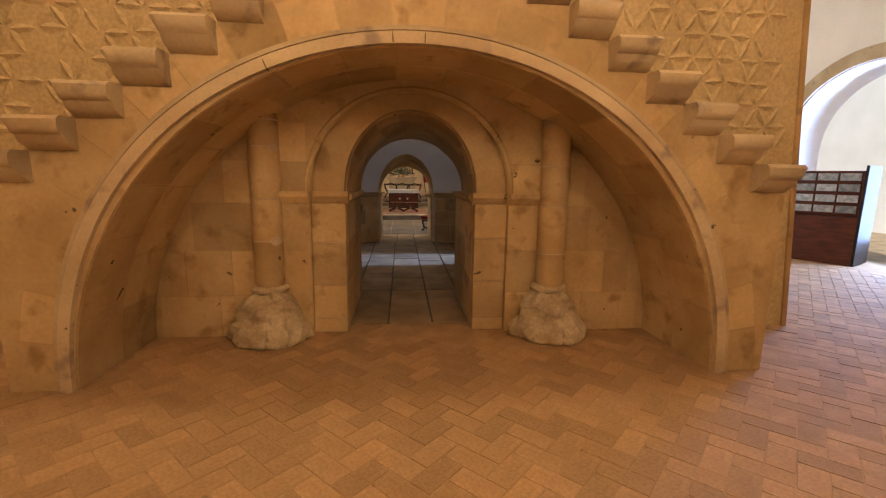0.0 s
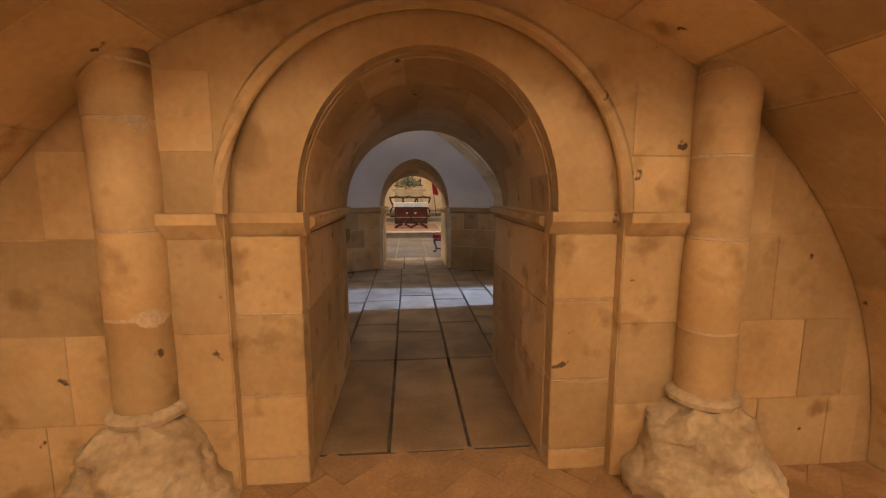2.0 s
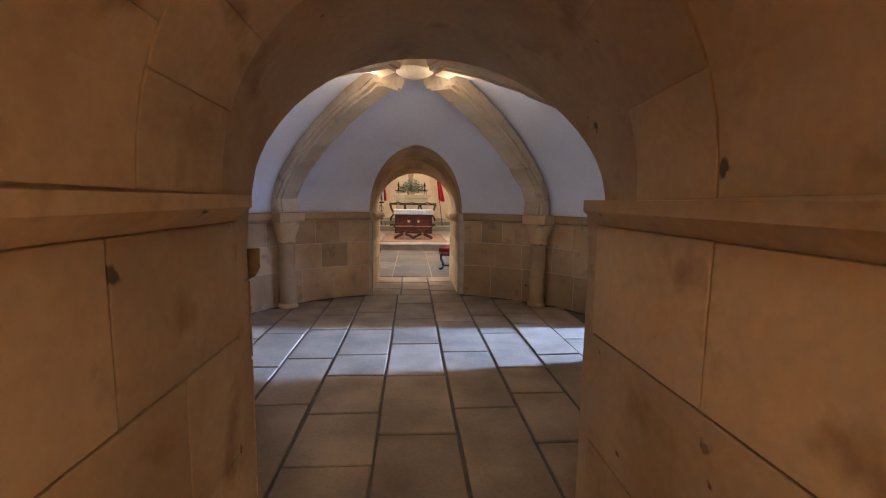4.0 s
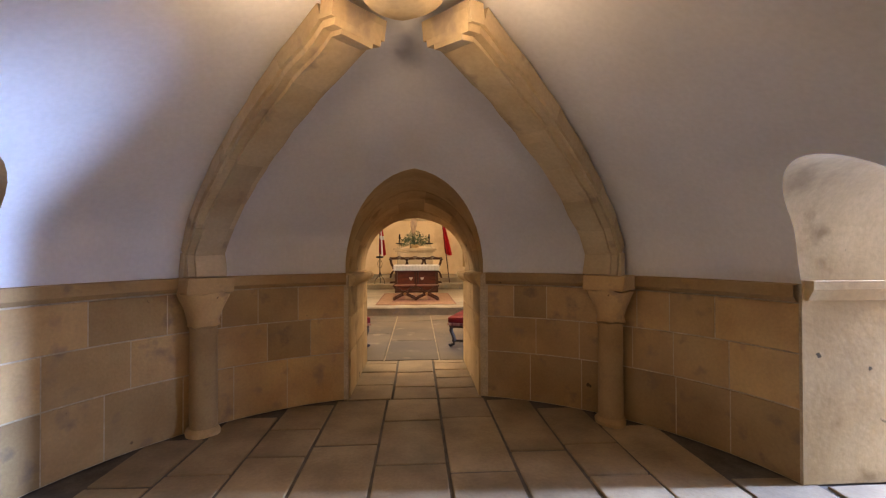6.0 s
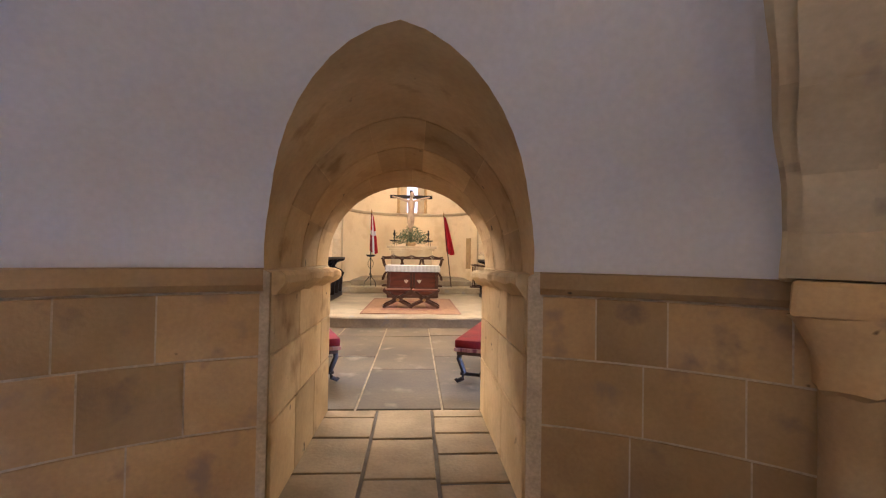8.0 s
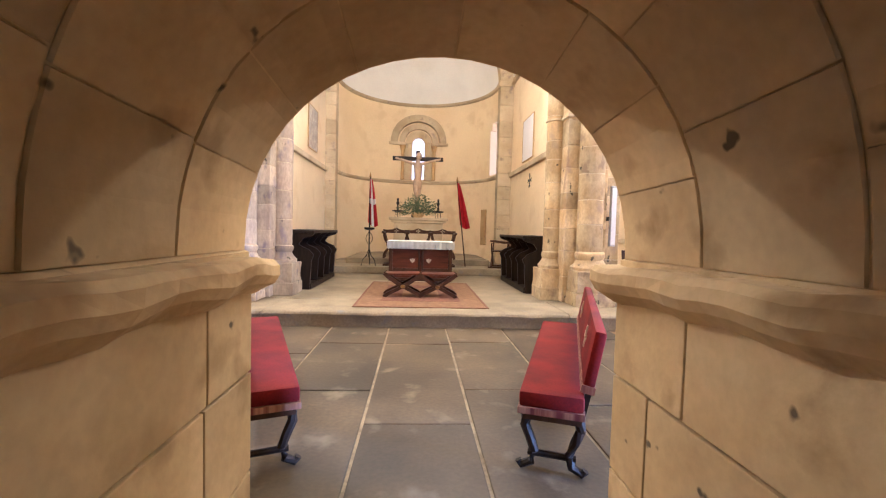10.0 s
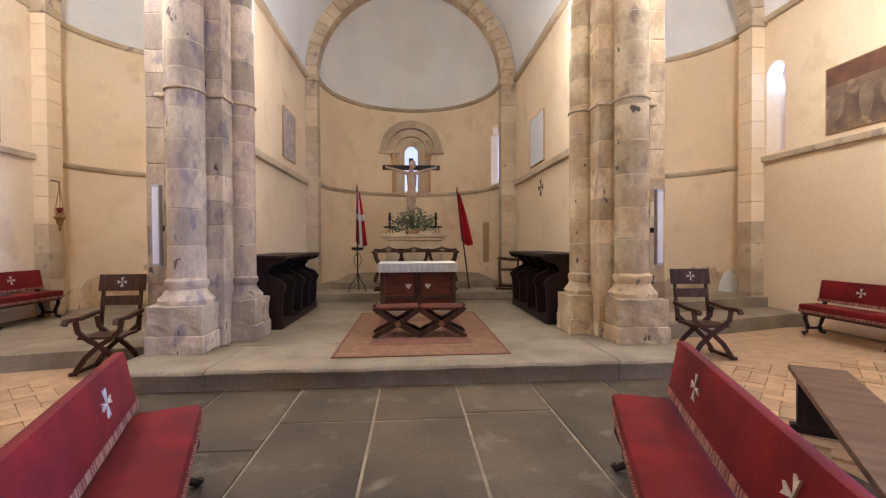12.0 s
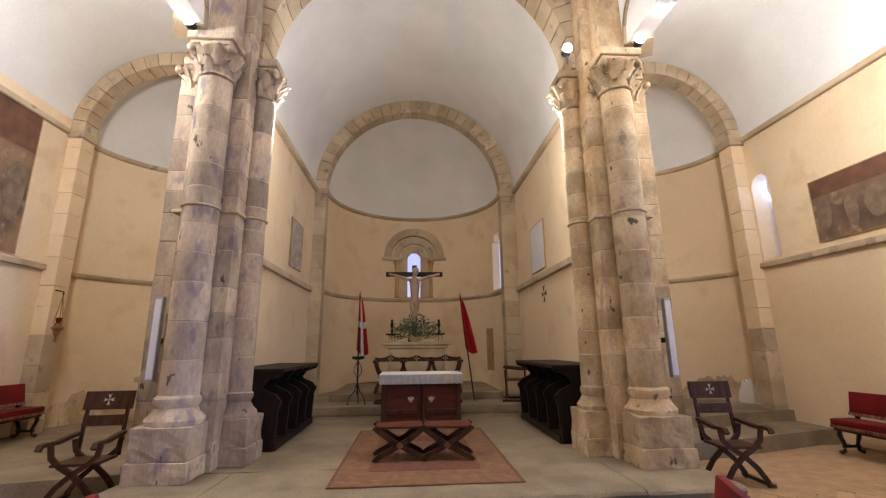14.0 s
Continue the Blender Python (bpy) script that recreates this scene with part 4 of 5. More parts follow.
structure("floor_presbytery", extrude(nb(), [(-2.64, 18.0), (2.5, 18.0), (2.5, 23.7), (1.6, 25.5), (-1.8, 25.5), (-2.64, 23.7)], 0.141, 0.199, "xy"), STEP, "pale worn stone floor of the presbytery", "floor")
structure("step_upper", wear(box(nb(), -2.64, 2.49, 21.66, 26.3, 0.2, 0.37, 0.02), 0.004, 3), STEP, "stone step before the altar", "step")
structure("step_apse", box(nb(), -1.9, 1.8, 22.5, 26.2, 0.37, 0.52, 0.02), STEP, "stone step of the apse", "step")
structure("step_chapel_north", wear(extrude(nb(), [(-6.5, 17.4), (-3.9, 18.05), (-3.05, 18.2), (-3.05, 22.7), (-6.6, 22.7)], -0.02, 0.17, "xy"), 0.004, 3), STEP, "worn stone step and floor of the chapel", "step")
structure("step_chapel_south", wear(extrude(nb(), [(2.96, 18.6), (4.2, 18.9), (6.0, 19.4), (6.36, 19.4), (6.36, 22.4), (2.96, 22.4)], -0.02, 0.19, "xy"), 0.004, 3), STEP, "worn stone step and floor of the chapel", "step")
structure("step_chapel_south_upper", wear(extrude(nb(), [(2.96, 19.6), (4.6, 19.8), (6.0, 20.2), (6.36, 20.2), (6.36, 22.4), (2.96, 22.4)], 0.19, 0.36, "xy"), 0.006, 3), STEP, "rough stone ledge of the chapel apse", "step")

# ---- benches ----
def cross_star(bm, size, y, cx=0.0, cz=0.0):
    """An eight-pointed cross in the xz plane."""
    for q in range(4):
        a = radians(90 * q)
        o = []
        for u, v in ((0.05, 0.0), (1.0, 0.30), (0.80, 0.0), (1.0, -0.30)):
            x, z = u * size / 2, v * size / 2
            o.append((cx + x * math.cos(a) - z * math.sin(a), cz + x * math.sin(a) + z * math.cos(a)))
        extrude(bm, o, y - 0.004, y + 0.004)
    return bm


def scroll_leg(side):
    """An S-curved leg in the xz plane; side: the way its foot turns."""
    bm = nb()
    pts = [(0.0, 0.0, 0.36), (0.012 * side, 0, 0.30), (0.02 * side, 0, 0.25), (-0.01 * side, 0, 0.18), (-0.035 * side, 0, 0.11), (-0.02 * side, 0, 0.05), (0.035 * side, 0, 0.022), (0.05 * side, 0, 0.045)]
    tube(bm, pts, 0.03, 8, 0.021)
    return bm


def velvet_bench(name, m, length, label, group):
    """Seat along local x, sitter faces local -y."""
    t = thing(name, m, label, "bench", group)
    h = length / 2
    bm = box(nb(), -h, h, -0.22, 0.11, 0.37, 0.455, 0.022)
    seat = part("seat", bm, VELVET, t, "red velvet seat", True)
    part("seat_fringe", box(nb(), -h - 0.004, h + 0.004, -0.225, 0.115, 0.335, 0.372, 0.004), FRINGE, seat, "striped braid fringe")
    part("seat_frame", box(nb(), -h + 0.02, h - 0.02, -0.20, 0.10, 0.30, 0.336), WOOD, t, "dark wooden frame")
    bm = nb()
    box(bm, -h, h, -0.03, 0.03, 0, 0.315, 0.018)
    lean = Matrix.Translation((0, 0.12, 0.49)) @ Matrix.Rotation(radians(-10), 4, "X")
    bmesh.ops.transform(bm, matrix=lean, verts=bm.verts[:])
    rest = part("backrest", bm, VELVET, t, "red velvet backrest", True)
    bm = box(nb(), -h - 0.003, h + 0.003, -0.034, 0.034, -0.008, 0.032)
    bmesh.ops.transform(bm, matrix=lean, verts=bm.verts[:])
    part("back_fringe", bm, FRINGE, rest, "striped braid fringe")
    for u in (-0.62, 0.0, 0.62) if length > 2.4 else (-0.5, 0.5):
        bm = cross_star(nb(), 0.13, -0.034, u * h, 0.175)
        bmesh.ops.transform(bm, matrix=lean, verts=bm.verts[:])
        part("embroidered_cross", bm, EMBROID, rest, "cream embroidered cross")
    for x in (-h + 0.08, h - 0.08) if length < 2.0 else (-h + 0.08, 0.0, h - 0.08):
        for y, s in ((-0.17, -1), (0.08, 1)):
            bm = scroll_leg(s)
            bmesh.ops.transform(bm, matrix=Matrix.Translation((x, y, 0)) @ Matrix.Rotation(radians(90), 4, "Z"), verts=bm.verts[:])
            part("leg", bm, BLACKWOOD, t, "dark scrolled leg", True)
        part("stretcher", tube(nb(), [(x, -0.17, 0.10), (x, 0.08, 0.10)], 0.018), BLACKWOOD, t)
        part("back_post", bar(nb(), [(x, 0.10, 0.33), (x, 0.16, 0.62)], 0.05, 0.03, (1, 0, 0)), BLACKWOOD, t)
    return t


def along(x0, y0, x1, y1, turn=0.0):
    return Matrix.Translation(((x0 + x1) / 2, (y0 + y1) / 2, 0)) @ Matrix.Rotation(math.atan2(y1 - y0, x1 - x0) + turn, 4, "Z")


# the two benches of the walkway face each other
velvet_bench("velvet_bench", along(0.665, 13.56, 1.32, 15.34, math.pi), 1.90, "red velvet bench with a cream cross, on dark scrolled legs", "benches of the walkway")
velvet_bench("velvet_bench", along(-1.56, 15.38, -0.885, 13.60, math.pi), 1.90, "red velvet bench with a cream cross, on dark scrolled legs", "benches of the walkway")
velvet_bench("wall_bench", along(5.86, 18.85, 5.86, 16.45), 2.4, "long red velvet bench along the chapel wall", "benches of the chapels")
nb_m = along(-6.18, 18.25, -6.18, 20.5, 0)
nb_m.translation.z = 0.17
velvet_bench("wall_bench", nb_m, 2.25, "long red velvet bench along the chapel wall", "benches of the chapels")


def plank_bench(m, length):
    t = thing("plank_bench", m, "plain brown wooden bench with a thick plank top", "bench", "plank benches")
    h = length / 2
    part("top", box(nb(), -h, h, -0.17, 0.17, 0.41, 0.45, 0.006), PLANK, t)
    for x in (-h + 0.16, h - 0.16):
        part("leg", box(nb(), x - 0.03, x + 0.03, -0.14, 0.14, 0.05, 0.41, 0.006), BLACKWOOD, t)
        part("foot", box(nb(), x - 0.04, x + 0.04, -0.18, 0.18, 0, 0.06, 0.01), BLACKWOOD, t)
    part("rail", box(nb(), -h + 0.2, h - 0.2, -0.015, 0.015, 0.24, 0.31), BLACKWOOD, t)
    return t


plank_bench(along(1.42, 13.72, 2.88, 15.82), 2.55)
plank_bench(along(-1.62, 13.75, -3.05, 15.85), 2.55)


# ---- folding armchairs and stools ----
def scissor_chair(m, label, back=True, scale=1.0):
    """A folding armchair of curved crossing legs; sitter faces local -y."""
    t = thing("scissor_chair", m, label, "chair", "folding armchairs")
    for y in (-0.20, 0.20):
        for s in (-1, 1):
            pts = [(s * 0.30, y, 0.0), (s * 0.27, y, 0.06), (s * 0.16, y, 0.20), (0.0, y, 0.33), (-s * 0.16, y, 0.42), (-s * 0.255, y, 0.50), (-s * 0.28, y, 0.62)]
            part("leg", bar(nb(), pts, 0.035, 0.055, (0, 1, 0)), WOOD, t)
    for s in (-1, 1):
        pts = [(s * 0.28, 0.24, 0.675), (s * 0.28, 0.1, 0.66), (s * 0.29, -0.1, 0.635), (s * 0.30, -0.26, 0.645), (s * 0.30, -0.33, 0.64), (s * 0.30, -0.36, 0.60)]
        part("armrest", bar(nb(), pts, 0.065, 0.04, (1, 0, 0)), WOOD, t)
        part("foot_rail", bar(nb(), [(s * 0.30, -0.27, 0.022), (s * 0.30, 0.27, 0.022)], 0.05, 0.04, (1, 0, 0)), WOOD, t)
        if back:
            part("back_post", bar(nb(), [(s * 0.25, 0.23, 0.42), (s * 0.25, 0.27, 0.75), (s * 0.25, 0.32, 1.06)], 0.04, 0.03, (1, 0, 0)), WOOD, t)
    part("seat", box(nb(), -0.26, 0.26, -0.21, 0.21, 0.405, 0.435, 0.008), WOOD, t, "plain dark wooden seat")
    if back:
        lean = Matrix.Translation((0, 0.30, 0.98)) @ Matrix.Rotation(radians(-10), 4, "X")
        for z0, z1, w in ((-0.24, -0.12, 0.27), (-0.06, 0.15, 0.31)):
            bm = box(nb(), -w, w, -0.014, 0.014, z0, z1, 0.006)
            bmesh.ops.transform(bm, matrix=lean, verts=bm.verts[:])
            panel = part("back_panel", bm, WOOD, t)
        bm = cross_star(nb(), 0.13, -0.018, 0, 0.05)
        bmesh.ops.transform(bm, matrix=lean, verts=bm.verts[:])
        part("inlaid_cross", bm, EMBROID, panel, "small white inlaid cross")
    return t


scissor_chair(pose(-3.47, 17.85, 0, 0, 0, 4) @ Matrix.Diagonal((0.80, 0.88, 0.92, 1)), "dark wooden folding armchair with a white cross on its back")
scissor_chair(pose(3.40, 17.80, 0, 0, 0, -3) @ Matrix.Diagonal((0.80, 0.88, 0.92, 1)), "dark wooden folding armchair with a white cross on its back")


def clergy_seat(m):
    t = thing("low_armchair", m, "low carved wooden armchair with a curved open frame", "chair", "seats before the stone altar")
    pts = [(0.25 * math.cos(math.pi + math.pi * i / 16), 0, 0.72 + 0.30 * math.sin(math.pi + math.pi * i / 16)) for i in range(17)]
    for y in (-0.17, 0.17):
        part("curved_leg", bar(nb(), [(x, y, z) for x, _, z in pts], 0.05, 0.05, (0, 1, 0)), WOOD, t)
        part("foot", bar(nb(), [(x, y, 0.44 - 0.9 * (z - 0.42)) for x, _, z in pts if z < 0.80 and 0.44 - 0.9 * (z - 0.42) > 0.1], 0.05, 0.05, (0, 1, 0)), WOOD, t)
        part("foot_bar", box(nb(), -0.27, 0.27, y - 0.03, y + 0.03, 0, 0.05, 0.01), WOOD, t)
        part("post", box(nb(), -0.03, 0.03, y - 0.025, y + 0.025, 0.04, 0.44), WOOD, t)
    bm = nb()
    o = [(-0.30, 0.74), (-0.27, 0.72), (0.27, 0.72), (0.30, 0.74), (0.29, 0.80), (0.2, 0.79), (0.1, 0.80), (0.0, 0.84), (-0.1, 0.80), (-0.2, 0.79), (-0.29, 0.80)]
    extrude(bm, o, 0.17, 0.20)
    part("back_rail", bm, WOOD, t)
    part("inlaid_cross", cross_star(nb(), 0.10, 0.165, 0, 0.775), EMBROID, t, "small white inlaid cross")
    for s in (-1, 1):
        part("arm", bar(nb(), [(s * 0.27, 0.2, 0.74), (s * 0.27, -0.22, 0.73)], 0.06, 0.04, (1, 0, 0)), WOOD, t)
    part("seat", box(nb(), -0.2, 0.2, -0.17, 0.17, 0.44, 0.47, 0.01), WOOD, t)
    return t


for x in (-0.62, -0.07, 0.55):
    clergy_seat(pose(x, 22.15, 0.37) @ Matrix.Diagonal((1.12, 1.0, 1.12, 1)))


def folding_stool(m):
    t = thing("folding_stool", m, "low dark wooden folding stool with a leather seat", "stool", "stools before the altar")
    for y in (-0.17, 0.17):
        for s in (-1, 1):
            pts = [(s * 0.26, y, 0.0), (s * 0.22, y, 0.05), (s * 0.08, y, 0.14), (-s * 0.08, y, 0.25), (-s * 0.20, y, 0.36), (-s * 0.26, y, 0.43)]
            part("leg", bar(nb(), pts, 0.045, 0.06, (0, 1, 0)), WOOD, t)
        part("boss", lathe(nb(), [(0.03, -0.02), (0.035, 0.0), (0.03, 0.02)], 12), BRASS, t).matrix_basis = pose(0, y * 1.14, 0.195, 90, 0, 0)
    part("seat", wear(box(nb(), -0.25, 0.25, -0.19, 0.19, 0.40, 0.435, 0.015), 0.006, 5), REDWOOD, t, "red-brown leather seat", True)
    return t


folding_stool(pose(-0.31, 18.38, 0.212, 0, 0, 3) @ Matrix.Diagonal((1.12, 1.0, 0.86, 1)))
folding_stool(pose(0.26, 18.36, 0.212, 0, 0, -4) @ Matrix.Diagonal((1.12, 1.0, 0.86, 1)))

# ---- carpet and altar ----
carpet = thing("carpet", (-0.015, 18.73, 0.2), "faded rust-coloured carpet on the stone floor", "carpet")
part("weave", box(nb(), -0.945, 0.945, -1.40, 1.40, 0, 0.008), CARPET, carpet)
for x0, x1, y0, y1 in ((-0.945, 0.945, -1.40, -1.37), (-0.945, 0.945, 1.37, 1.40), (-0.945, -0.915, -1.37, 1.37), (0.915, 0.945, -1.37, 1.37)):
    part("border", box(nb(), x0, x1, y0, y1, 0.008, 0.011), CARPETB, carpet, "darker red border")
for x0, x1, y0, y1 in ((-0.60, 0.60, -0.9, -0.55), (-0.60, 0.60, 0.55, 0.9), (-0.60, -0.3, -0.55, 0.55), (0.3, 0.60, -0.55, 0.55)):
    part("field_border", box(nb(), x0, x1, y0, y1, 0.008, 0.010), CARPETB, carpet)

altar = thing("altar_table", (-0.01, 20.35, 0.2), "dark red-brown wooden altar table with carved crosses", "altar")
chest = part("body", box(nb(), -0.62, 0.62, 0.06, 0.78, 0.06, 0.74, 0.01), REDWOOD, altar)
part("top", box(nb(), -0.69, 0.69, 0.0, 0.84, 0.76, 0.80, 0.008), WOOD, altar)
part("plinth", box(nb(), -0.66, 0.66, 0.03, 0.81, 0.0, 0.07, 0.01), WOOD, altar)
for s in (-1, 1):
    part("corner_post", box(nb(), s * 0.66, s * 0.58, 0.02, 0.10, 0.07, 0.76, 0.01), WOOD, altar)
    part("middle_post", box(nb(), s * 0.015, s * 0.06, 0.03, 0.10, 0.07, 0.76, 0.008), WOOD, altar)
    part("rail", box(nb(), s * 0.06, s * 0.58, 0.035, 0.09, 0.20, 0.27, 0.008), WOOD, altar)
    part("rail", box(nb(), s * 0.06, s * 0.58, 0.035, 0.09, 0.66, 0.74, 0.008), WOOD, altar)
    bm = nb()
    for a in (-28, 0, 28):
        o = [(-0.008, 0.0), (-0.016, 0.08), (0.0, 0.10), (0.016, 0.08), (0.008, 0.0)]
        c, q = math.cos(radians(a)), math.sin(radians(a))
        extrude(bm, [(s * 0.17 + x * c + z * q, 0.38 - x * q + z * c) for x, z in o], 0.046, 0.056)
    part("white_emblem", bm, EMBROID, chest, "small white painted emblem")
cloth = thing("altar_cloth", (-0.01, 20.35, 1.0), "white linen altar cloth with a lace edge", "cloth")
part("linen", box(nb(), -0.70, 0.70, -0.012, 0.85, 0.0, 0.035, 0.008), LINEN, cloth)
bm = nb()
N = 70
top = [bm.verts.new((-0.70 + 1.40 * i / N, -0.016 - 0.004 * math.sin(i * 1.3), 0.03)) for i in range(N + 1)]
low = [bm.verts.new((-0.70 + 1.40 * i / N, -0.020 - 0.006 * math.sin(i * 1.3), -0.115 - 0.014 * abs(math.sin(i * 0.9)))) for i in range(N + 1)]
for i in range(N):
    bm.faces.new((top[i], top[i + 1], low[i + 1], low[i]))
bmesh.ops.solidify(bm, geom=bm.faces[:], thickness=0.004)
part("lace_edge", bm, LINEN, cloth, "lace hanging edge")

stone_altar = thing("stone_altar", (-0.07, 22.6, 0.52), "pale stone high altar under the crucifix", "altar")
part("body", wear(box(nb(), -0.64, 0.64, 0.08, 0.75, 0, 0.93, 0.02), 0.004), PALE, stone_altar)
part("slab", box(nb(), -0.77, 0.77, 0.0, 0.82, 1.0, 1.07, 0.012), PALE, stone_altar)
part("moulding", box(nb(), -0.71, 0.71, 0.04, 0.79, 0.93, 1.0, 0.02), PALE, stone_altar)

# ---- crucifix, flowers, candlesticks ----
cru = thing("crucifix", (-0.12, 22.98, 1.59), "dark wooden crucifix standing on the stone altar", "crucifix")
part("upright", box(nb(), -0.055, 0.055, -0.03, 0.03, 0.0, 1.78, 0.008), BLACKWOOD, cru)
part("crossbeam", box(nb(), -0.67, 0.67, -0.028, 0.028, 1.51, 1.62, 0.008), BLACKWOOD, cru)
part("foot_block", box(nb(), -0.14, 0.14, -0.1, 0.1, 0.0, 0.10, 0.01), BLACKWOOD, cru)
bm = nb()
for sx in (-1, 1):
    tube(bm, [(0.01, -0.06, 0.40), (0.035 * sx, -0.085, 0.60), (0.05 * sx, -0.10, 0.74), (0.05 * sx, -0.07, 0.96)], 0.032, 10, 0.07)
    tube(bm, [(0.09 * sx, -0.075, 1.42), (0.34 * sx, -0.055, 1.50), (0.60 * sx, -0.045, 1.57)], 0.045, 8, 0.026)
tube(bm, [(0, -0.07, 0.86), (0, -0.075, 0.94), (0, -0.08, 1.02)], 0.115, 12, 0.10)
tube(bm, [(0, -0.075, 0.98), (0.01, -0.07, 1.12), (0.01, -0.085, 1.28), (0, -0.085, 1.44)], 0.085, 12, 0.125)
tube(bm, [(0, -0.085, 1.42), (0, -0.10, 1.50), (0.02, -0.12, 1.56)], 0.07, 10, 0.045)
bmesh.ops.create_icosphere(bm, subdivisions=2, radius=0.08, matrix=Matrix.Translation((0.03, -0.13, 1.62)) @ Matrix.Diagonal((1, 1, 1.3, 1)))
sc = part("carved_sculpture", bm, CARVED, None, "", True)
sc.matrix_world = pose(-0.12, 22.98, 1.59)
tagged(sc, "plain carved wooden sculpture fixed to the crucifix", "sculpture")

pot = thing("flower_arrangement", (-0.09, 22.78, 1.59), "bushy arrangement of green leaves and small white flowers", "flowers")
part("bowl", lathe(nb(), [(0.10, 0.0), (0.15, 0.05), (0.16, 0.12), (0.14, 0.13)], 20), DIM, pot, "", True)
rnd = random.Random(5)
lv, lf, fv, ff = [], [], [], []
for i in range(900):
    a, u = rnd.uniform(0, 2 * math.pi), rnd.random() ** 0.5
    h = rnd.uniform(0.05, 0.56) * (1 - 0.5 * u * u) + 0.03
    p = Vector((0.47 * u * math.cos(a) * (0.7 + 0.5 * rnd.random()), 0.24 * u * math.sin(a), h))
    d = Vector((p.x * 1.6 + rnd.uniform(-0.3, 0.3), p.y * 2 + rnd.uniform(-0.4, 0.4), 0.25 + rnd.uniform(-0.4, 0.5))).normalized()
    w = d.cross(Vector((rnd.uniform(-1, 1), rnd.uniform(-1, 1), rnd.uniform(-1, 1)))).normalized()
    L, W = rnd.uniform(0.05, 0.11), rnd.uniform(0.010, 0.02)
    v, f = (fv, ff) if i % 9 == 0 else (lv, lf)
    if i % 9 == 0:
        L, W = 0.025, 0.014
    k = len(v)
    v += [p, p + d * L * 0.5 + w * W, p + d * L + Vector((0, 0, -0.01)), p + d * L * 0.5 - w * W]
    f += [(k, k + 1, k + 2), (k, k + 2, k + 3)]
for nm, v, f, mt in (("foliage", lv, lf, LEAF), ("blossoms", fv, ff, FLOWER)):
    me = bpy.data.meshes.new(nm)
    me.from_pydata(v, [], f)
    me.materials.append(mt)
    o = new(nm, me)
    o.parent = pot
    o["kind"] = "stuff"
bm = nb()
for i in range(26):
    a, u = rnd.uniform(0, 6.28), rnd.uniform(0.2, 1)
    tube(bm, [(0, 0, 0.1), (0.2 * u * math.cos(a), 0.1 * u * math.sin(a), 0.28), (0.42 * u * math.cos(a), 0.2 * u * math.sin(a), 0.46 - 0.2 * u)], 0.004, 4)
part("stems", bm, LEAF, pot)

for x in (-0.62, 0.44):
    c = thing("candlestick", (x, 22.78, 1.59), "black wrought iron candlestick with a short candle", "candlestick", "candlesticks on the altar")
    for q in range(3):
        a = radians(90 + 120 * q)
        part("foot", tube(nb(), [(0.02 * math.cos(a), 0.02 * math.sin(a), 0.15), (0.07 * math.cos(a), 0.07 * math.sin(a), 0.13), (0.08 * math.cos(a), 0.08 * math.sin(a), 0.0)], 0.008, 6), IRON, c)
    part("pan", lathe(nb(), [(0.06, 0.14), (0.14, 0.15), (0.145, 0.18), (0.03, 0.18)], 16), IRON, c)
    part("stem", lathe(nb(), [(0.02, 0.18), (0.03, 0.24), (0.015, 0.3), (0.04, 0.36), (0.04, 0.40)], 12), IRON, c)
    part("candle", lathe(nb(), [(0.025, 0.40), (0.025, 0.49), (0.005, 0.50)], 12), IRON, c)

# ---- flags ----
def flag(m, label, cloth_mat, cross, lean, stand):
    t = thing("flag", m, label, "flag", "flags beside the altar")
    part("pole", tube(nb(), [(0, 0, 0.0 if not stand else 0.35), (lean, 0, 2.15)], 0.016, 8), WOOD if not stand else IRON, t)
    part("finial", lathe(nb(), [(0.018, 2.14), (0.026, 2.17), (0.004, 2.26)], 10, lean, 0), BRASS, t)
    nz, nx = 26, 22
    z0, z1 = 1.05, 2.10
    def surf(i, j):
        u, v = i / nx, j / nz
        w = 0.05 + 0.20 * (1 - v) ** 0.7
        x = lean * (z0 + (z1 - z0) * v) / 2.15 + (u - 0.15) * w * (1 if lean <= 0 else 0.9)
        y = 0.05 * math.sin(u * 11 + v * 2) * (1 - 0.5 * v)
        return (x, y - 0.02, z0 + (z1 - z0) * v - 0.10 * (1 - v) * math.sin(u * 2.4))
    bands = {}
    for i in range(nx):
        for j in range(nz):
            kind = cross and (abs(j - nz * 0.5) < 2 or abs(i - nx * 0.45) < 2.2)
            bands.setdefault(bool(kind), []).append((i, j))
    for kind, cells in bands.items():
        bm = nb()
        vs = {}
        for i, j in cells:
            q = []
            for a, b in ((i, j), (i + 1, j), (i + 1, j + 1), (i, j + 1)):
                if (a, b) not in vs:
                    vs[(a, b)] = bm.verts.new(surf(a, b))
                q.append(vs[(a, b)])
            bm.faces.new(q)
        bmesh.ops.solidify(bm, geom=bm.faces[:], thickness=0.004)
        part("white_cross" if kind else "cloth", bm, WHITECLOTH if kind else cloth_mat, t, "white cross of the flag" if kind else "red flag cloth", True)
    if stand:
        for q in range(3):
            a = radians(90 + 120 * q)
            c, s_ = math.cos(a), math.sin(a)
            part("stand_leg", tube(nb(), [(0.02 * c, 0.02 * s_, 0.38), (0.06 * c, 0.06 * s_, 0.25), (0.17 * c, 0.17 * s_, 0.14), (0.2 * c, 0.2 * s_, 0.0)], 0.012, 6), IRON, t)
        part("stand_stem", tube(nb(), [(0, 0, 0.2), (0, 0, 1.0)], 0.017, 8), IRON, t)
        part("stand_tray", lathe(nb(), [(0.03, 0.86), (0.12, 0.88), (0.13, 0.93), (0.04, 0.93)], 12), IRON, t)
